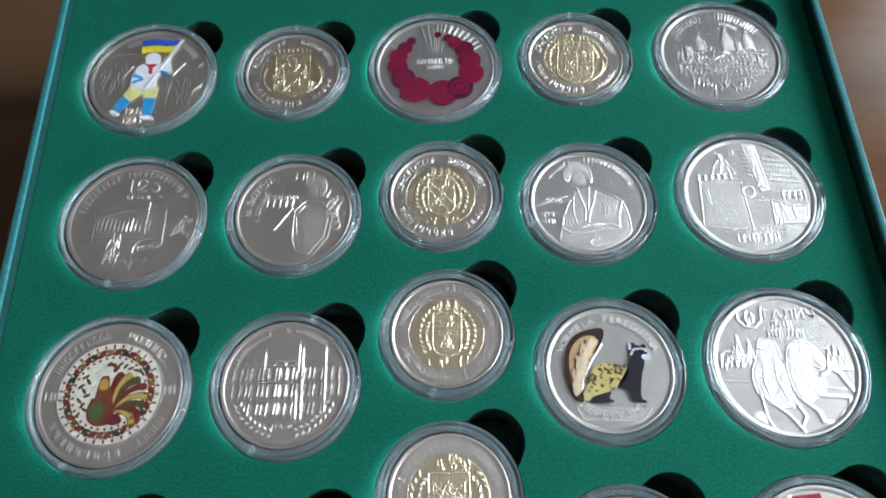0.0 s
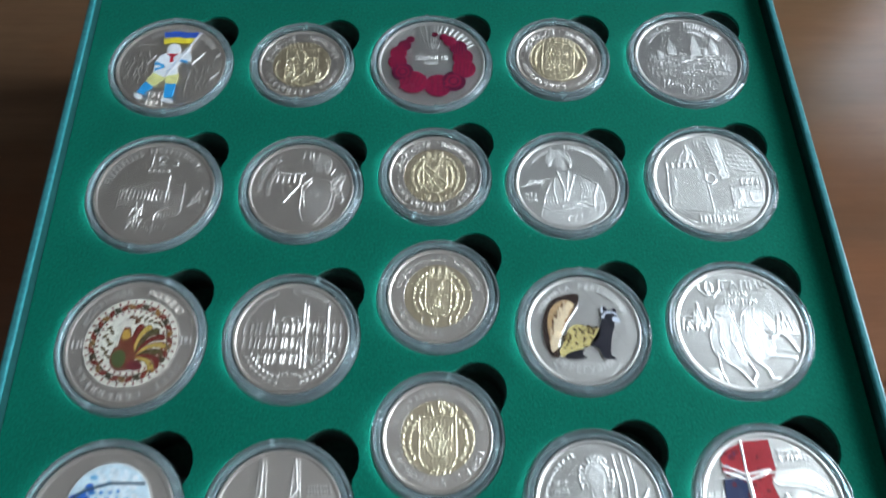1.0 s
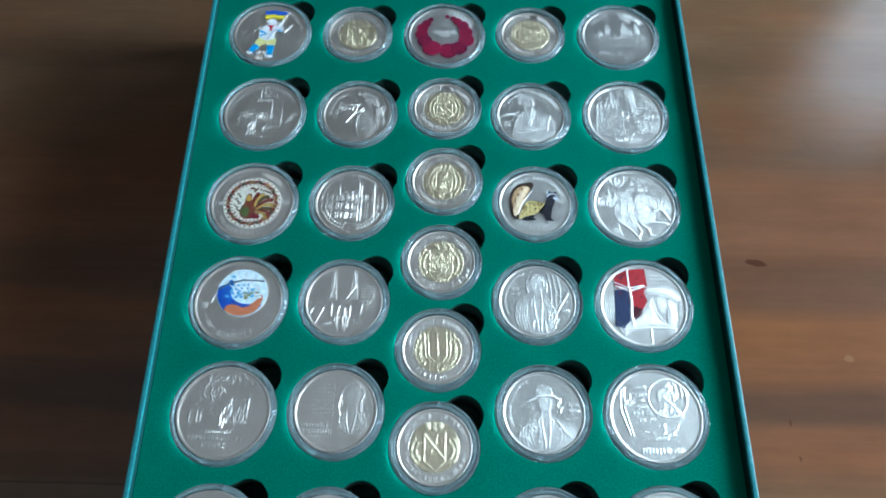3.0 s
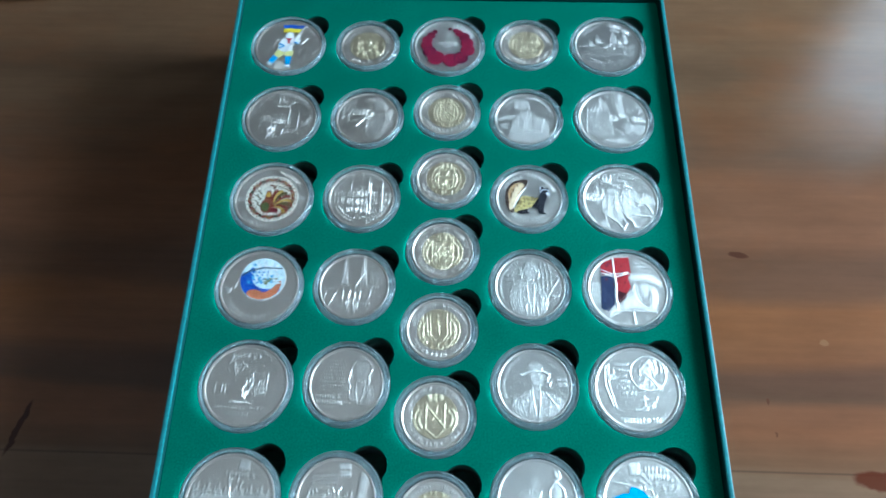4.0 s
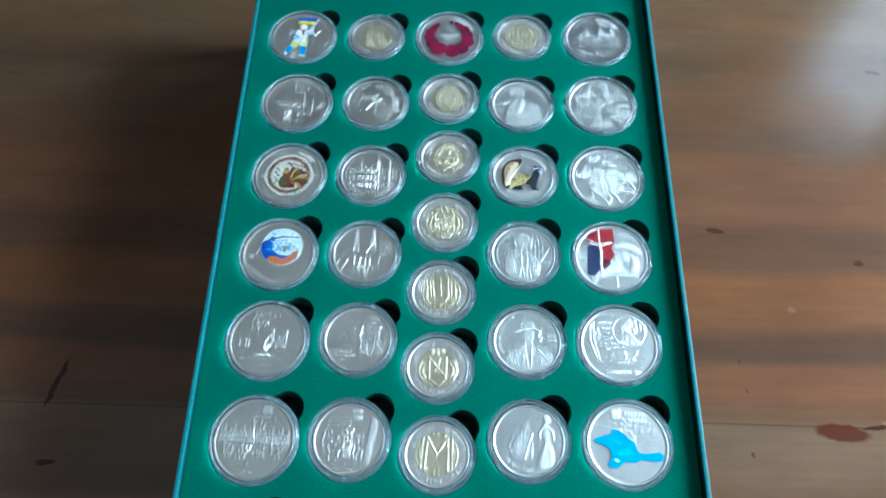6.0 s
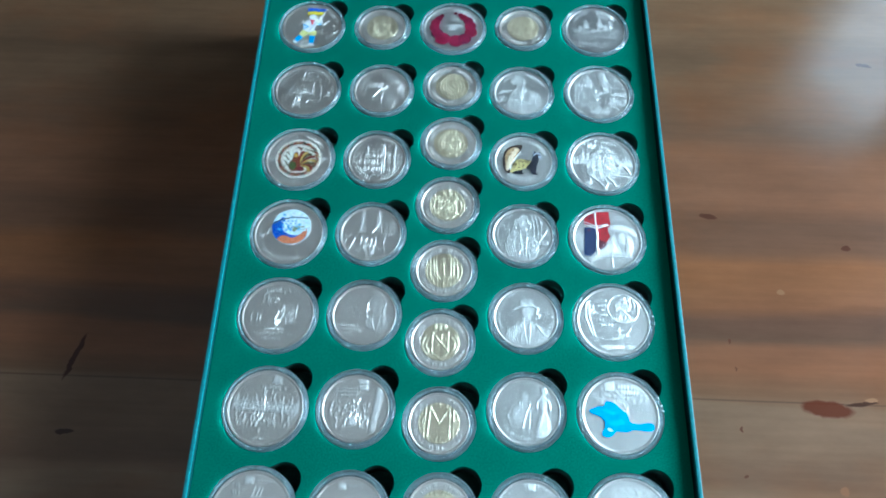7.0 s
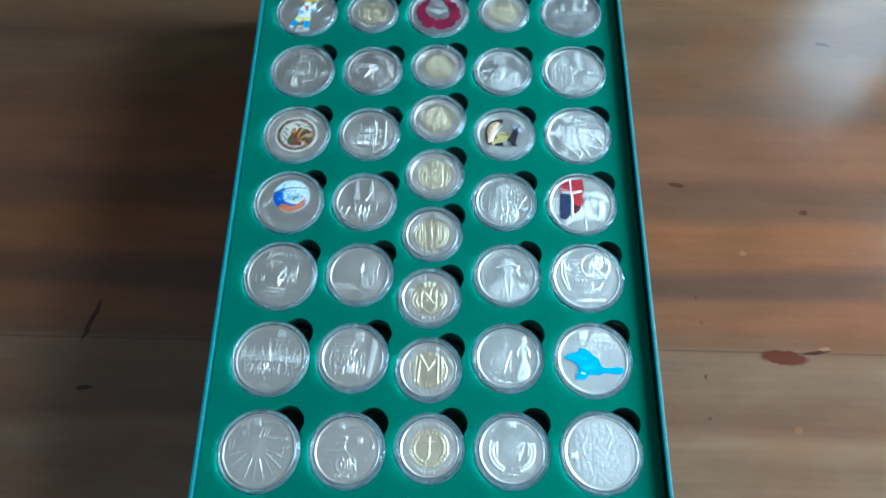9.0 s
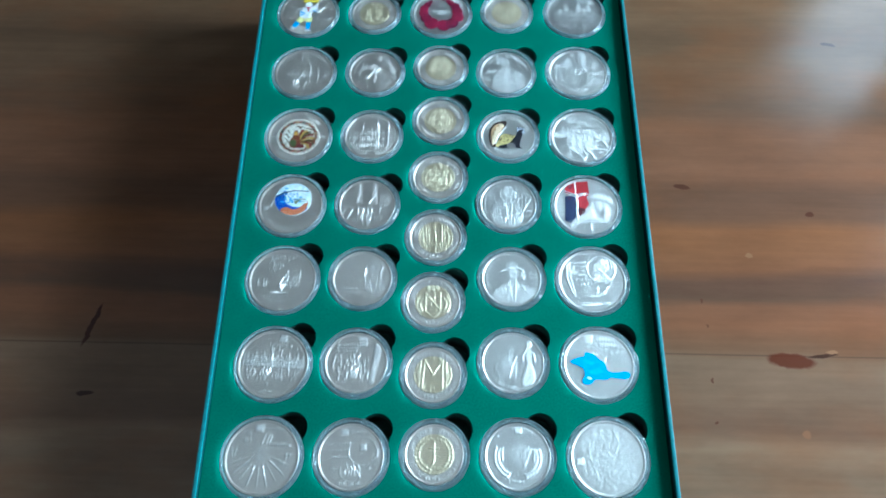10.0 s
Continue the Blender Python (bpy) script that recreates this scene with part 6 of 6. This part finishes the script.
PAINTERS = {"a1": paint_a1, "a3": paint_a3, "c1": paint_c1, "c4": paint_c4, "c5": paint_c5, "d1": paint_d1, "d5": paint_d5, "f5": paint_f5}
BIMETAL = {"a2", "a4", "b3", "c3", "d3", "e3", "f3", "g3", "h3"}
SILVERS = {"a3", "b4", "b5", "c4", "c5", "d4", "d5", "e4", "e5", "f4", "f5", "g4", "g5"}
NEAR = {"a1", "a2", "a3", "a4", "a5", "b1", "b2", "b3", "b4", "b5", "c1", "c2", "c3", "c4", "c5", "d3"}
TURNS = {"a4": -6, "d1": 4, "c1": 2, "e3": 4, "a2": 2}
LABELS = {
    "a1": "nickel silver coin with a colour-enamelled figure and flag", "a3": "silver coin with a ring of crimson enamel beads", "a5": "nickel silver coin with a castle on a hill",
    "b1": "nickel silver coin with a long colonnaded hall", "b2": "nickel silver coin with a plain bust and curved writing", "b4": "silver coin with a plain half-length figure",
    "b5": "silver coin with a castle tower and hatched wall", "c1": "nickel silver coin with an enamel folk-art bird", "c2": "nickel silver coin with a many-windowed facade",
    "c4": "silver coin with an enamelled polecat", "c5": "frosted silver coin with a rider on horseback", "d1": "nickel silver coin with a blue and orange enamel disc",
    "d2": "nickel silver coin with two pillars and writing", "d4": "silver coin with a plain veiled bust", "d5": "silver coin with red and blue enamel panes",
    "e1": "nickel silver coin with small buildings above writing", "e2": "nickel silver coin with writing beside a plain bust", "e4": "silver coin with a plain bust in a hat",
    "e5": "silver coin with a medallion beside lines of writing", "f1": "nickel silver coin with a crowded town view", "f2": "nickel silver coin with a slanting column",
    "f4": "silver coin with plain dancing figure shapes", "f5": "silver coin with a bright blue enamel map", "g1": "nickel silver coin with radiating rays",
    "g2": "nickel silver coin with rings and writing", "g4": "silver coin with a wreath and book", "g5": "frosted silver coin with dense overall relief",
}
PROVINCE = {"c3": [("ХМЕЛЬНИЦЬКА ОБЛАСТЬ", 0.108, ("arc", 0.81, 172, 8)), ("ЗАСНОВАНА / 1937", 0.11, ("arc", 0.81, 195, 345))],
            "d3": [("ЧЕРНІГІВСЬКА ОБЛАСТЬ", 0.108, ("arc", 0.81, 172, 8)), ("ЗАСНОВАНА /", 0.115, ("arc", 0.81, 195, 300))]}


def bead(r0, r1, low, high):
    """Half-round ridge between two radii, as profile points."""
    return [((r0 + r1) / 2 - (r1 - r0) / 2 * math.cos(radians(a)), low + (high - low) * math.sin(radians(a))) for a in range(0, 181, 30)]


def capsule(at, radius, coin_r, turn):
    """Clear two-part coin capsule: lid, base and the clips that hold them."""
    ob = thing("coin_capsule", pose(*at, 0, 0, turn), "clear acrylic coin capsule seated in the green tray", "coin capsule", "coin capsules in the tray")
    key = round(radius * 1e5)
    if key not in CAPS:
        c = coin_r + 0.0003
        lid = lathe_mesh("lid", [(c + 0.0002, 0.0004), *bead(c + 0.0002, c + 0.0010, 0.0010, 0.0015), *bead(c + 0.0011, radius - 0.0013, 0.0007, 0.0009),
                                 *bead(radius - 0.0012, radius, 0.0006, 0.0014), (radius + 0.0001, -0.0002), (radius + 0.0001, -0.0012),
                                 (radius - 0.0007, -0.0012), (radius - 0.0009, 0.0004), (c + 0.0002, 0.0004)])
        pane = lathe_mesh("lid_pane", [(0, 0.0011), (c + 0.0001, 0.0011), (c + 0.0001, 0.0007), (0, 0.0007)])
        base = lathe_mesh("base", [(0, -0.0019), (c + 0.0001, -0.0019), (c + 0.0001, 0.0002), (radius - 0.0012, 0.0002), (radius - 0.0012, -0.0014), (radius - 0.0001, -0.0016),
                                   (radius - 0.0002, -0.0136), (radius - 0.0008, -0.0144), (0, -0.0144)])
        for me in (lid, pane, base):
            me.polygons.foreach_set("use_smooth", [abs(p.normal.z) < 0.9 for p in me.polygons])
        clip_ = bpy.data.meshes.new("clip")
        bm = box_bm(-0.0005, 0.0005, coin_r + 0.0004, radius - 0.0003, 0.0005, 0.0018, 0.0002)
        bm.to_mesh(clip_)
        bm.free()
        CAPS[key] = (lid, pane, base, clip_)
    lid, pane, base, clip_ = CAPS[key]
    for nm, me, mat in (("lid", lid, MILKY), ("lid_pane", pane, CLEAR), ("base", base, MILKY)):
        o = part(nm, me, mat, ob)
        o.visible_shadow = False
    for k in range(4):
        o = part("clip", clip_, MILKY, ob)
        o.rotation_euler = (0, 0, radians(90 * k))
        o.visible_shadow = False
    return ob


CAPS = {}
rng = random.Random(11)
for name, (mx, my, dia) in PLACES.items():
    at, r = (mx / 1000, my / 1000, COIN_Z), COIN_R[dia]
    turn = TURNS.get(name, rng.uniform(-2.5, 2.5))
    two = name in BIMETAL
    near = name in NEAR
    steps, rings = (400, 92) if near else (320, 72) if name[0] in "de" else (230, 52)
    coin = thing("coin", pose(*at, 0, 0, turn), LABELS.get(name, "two-tone coin with a brass centre bearing a crest"), "coin", "coins in the tray")
    seed = sum(ord(ch) for ch in name) * 7
    metal = SILVER if name in SILVERS else SHADED_NICKEL if name == "a5" else NICKEL
    depth = 0.00030
    if two:
        def border(q, name=name):
            if name not in PROVINCE:
                q.arc_bars(0.815, 170, 95, 11, 0.11)
                q.arc_bars(0.815, 80, 10, 8, 0.11)
                q.arc_bars(0.815, 195, 285, 9, 0.11)
                q.arc_bars(0.815, 300, 345, 5, 0.10)
            elif name == "d3":
                q.arc_bars(0.815, 305, 345, 4, 0.1)
        part("outer_ring", face_mesh("outer_ring", r, 0.672, 1.0, rings // 2, steps, border, seed, depth, -0.0018, True), metal, coin)
        part("centre", face_mesh("centre", r, 0.0, 0.670, int(rings * 0.8), int(steps * 0.8), bigger(DESIGNS[name]), seed, depth, -0.0018, False), BRASS, coin, "pale brass centre with a raised crest")
        if name in PROVINCE:
            inscription(coin, r, PROVINCE[name], NICKEL)
    else:
        part("disc", face_mesh("disc", r, 0.0, 1.0, rings, steps, DESIGNS[name], seed, depth, -0.0018, True), metal, coin)
    if name in PAINTERS:
        PAINTERS[name](coin, r)
    capsule(at, CAPSULE[dia], r, rng.uniform(-25, 25))
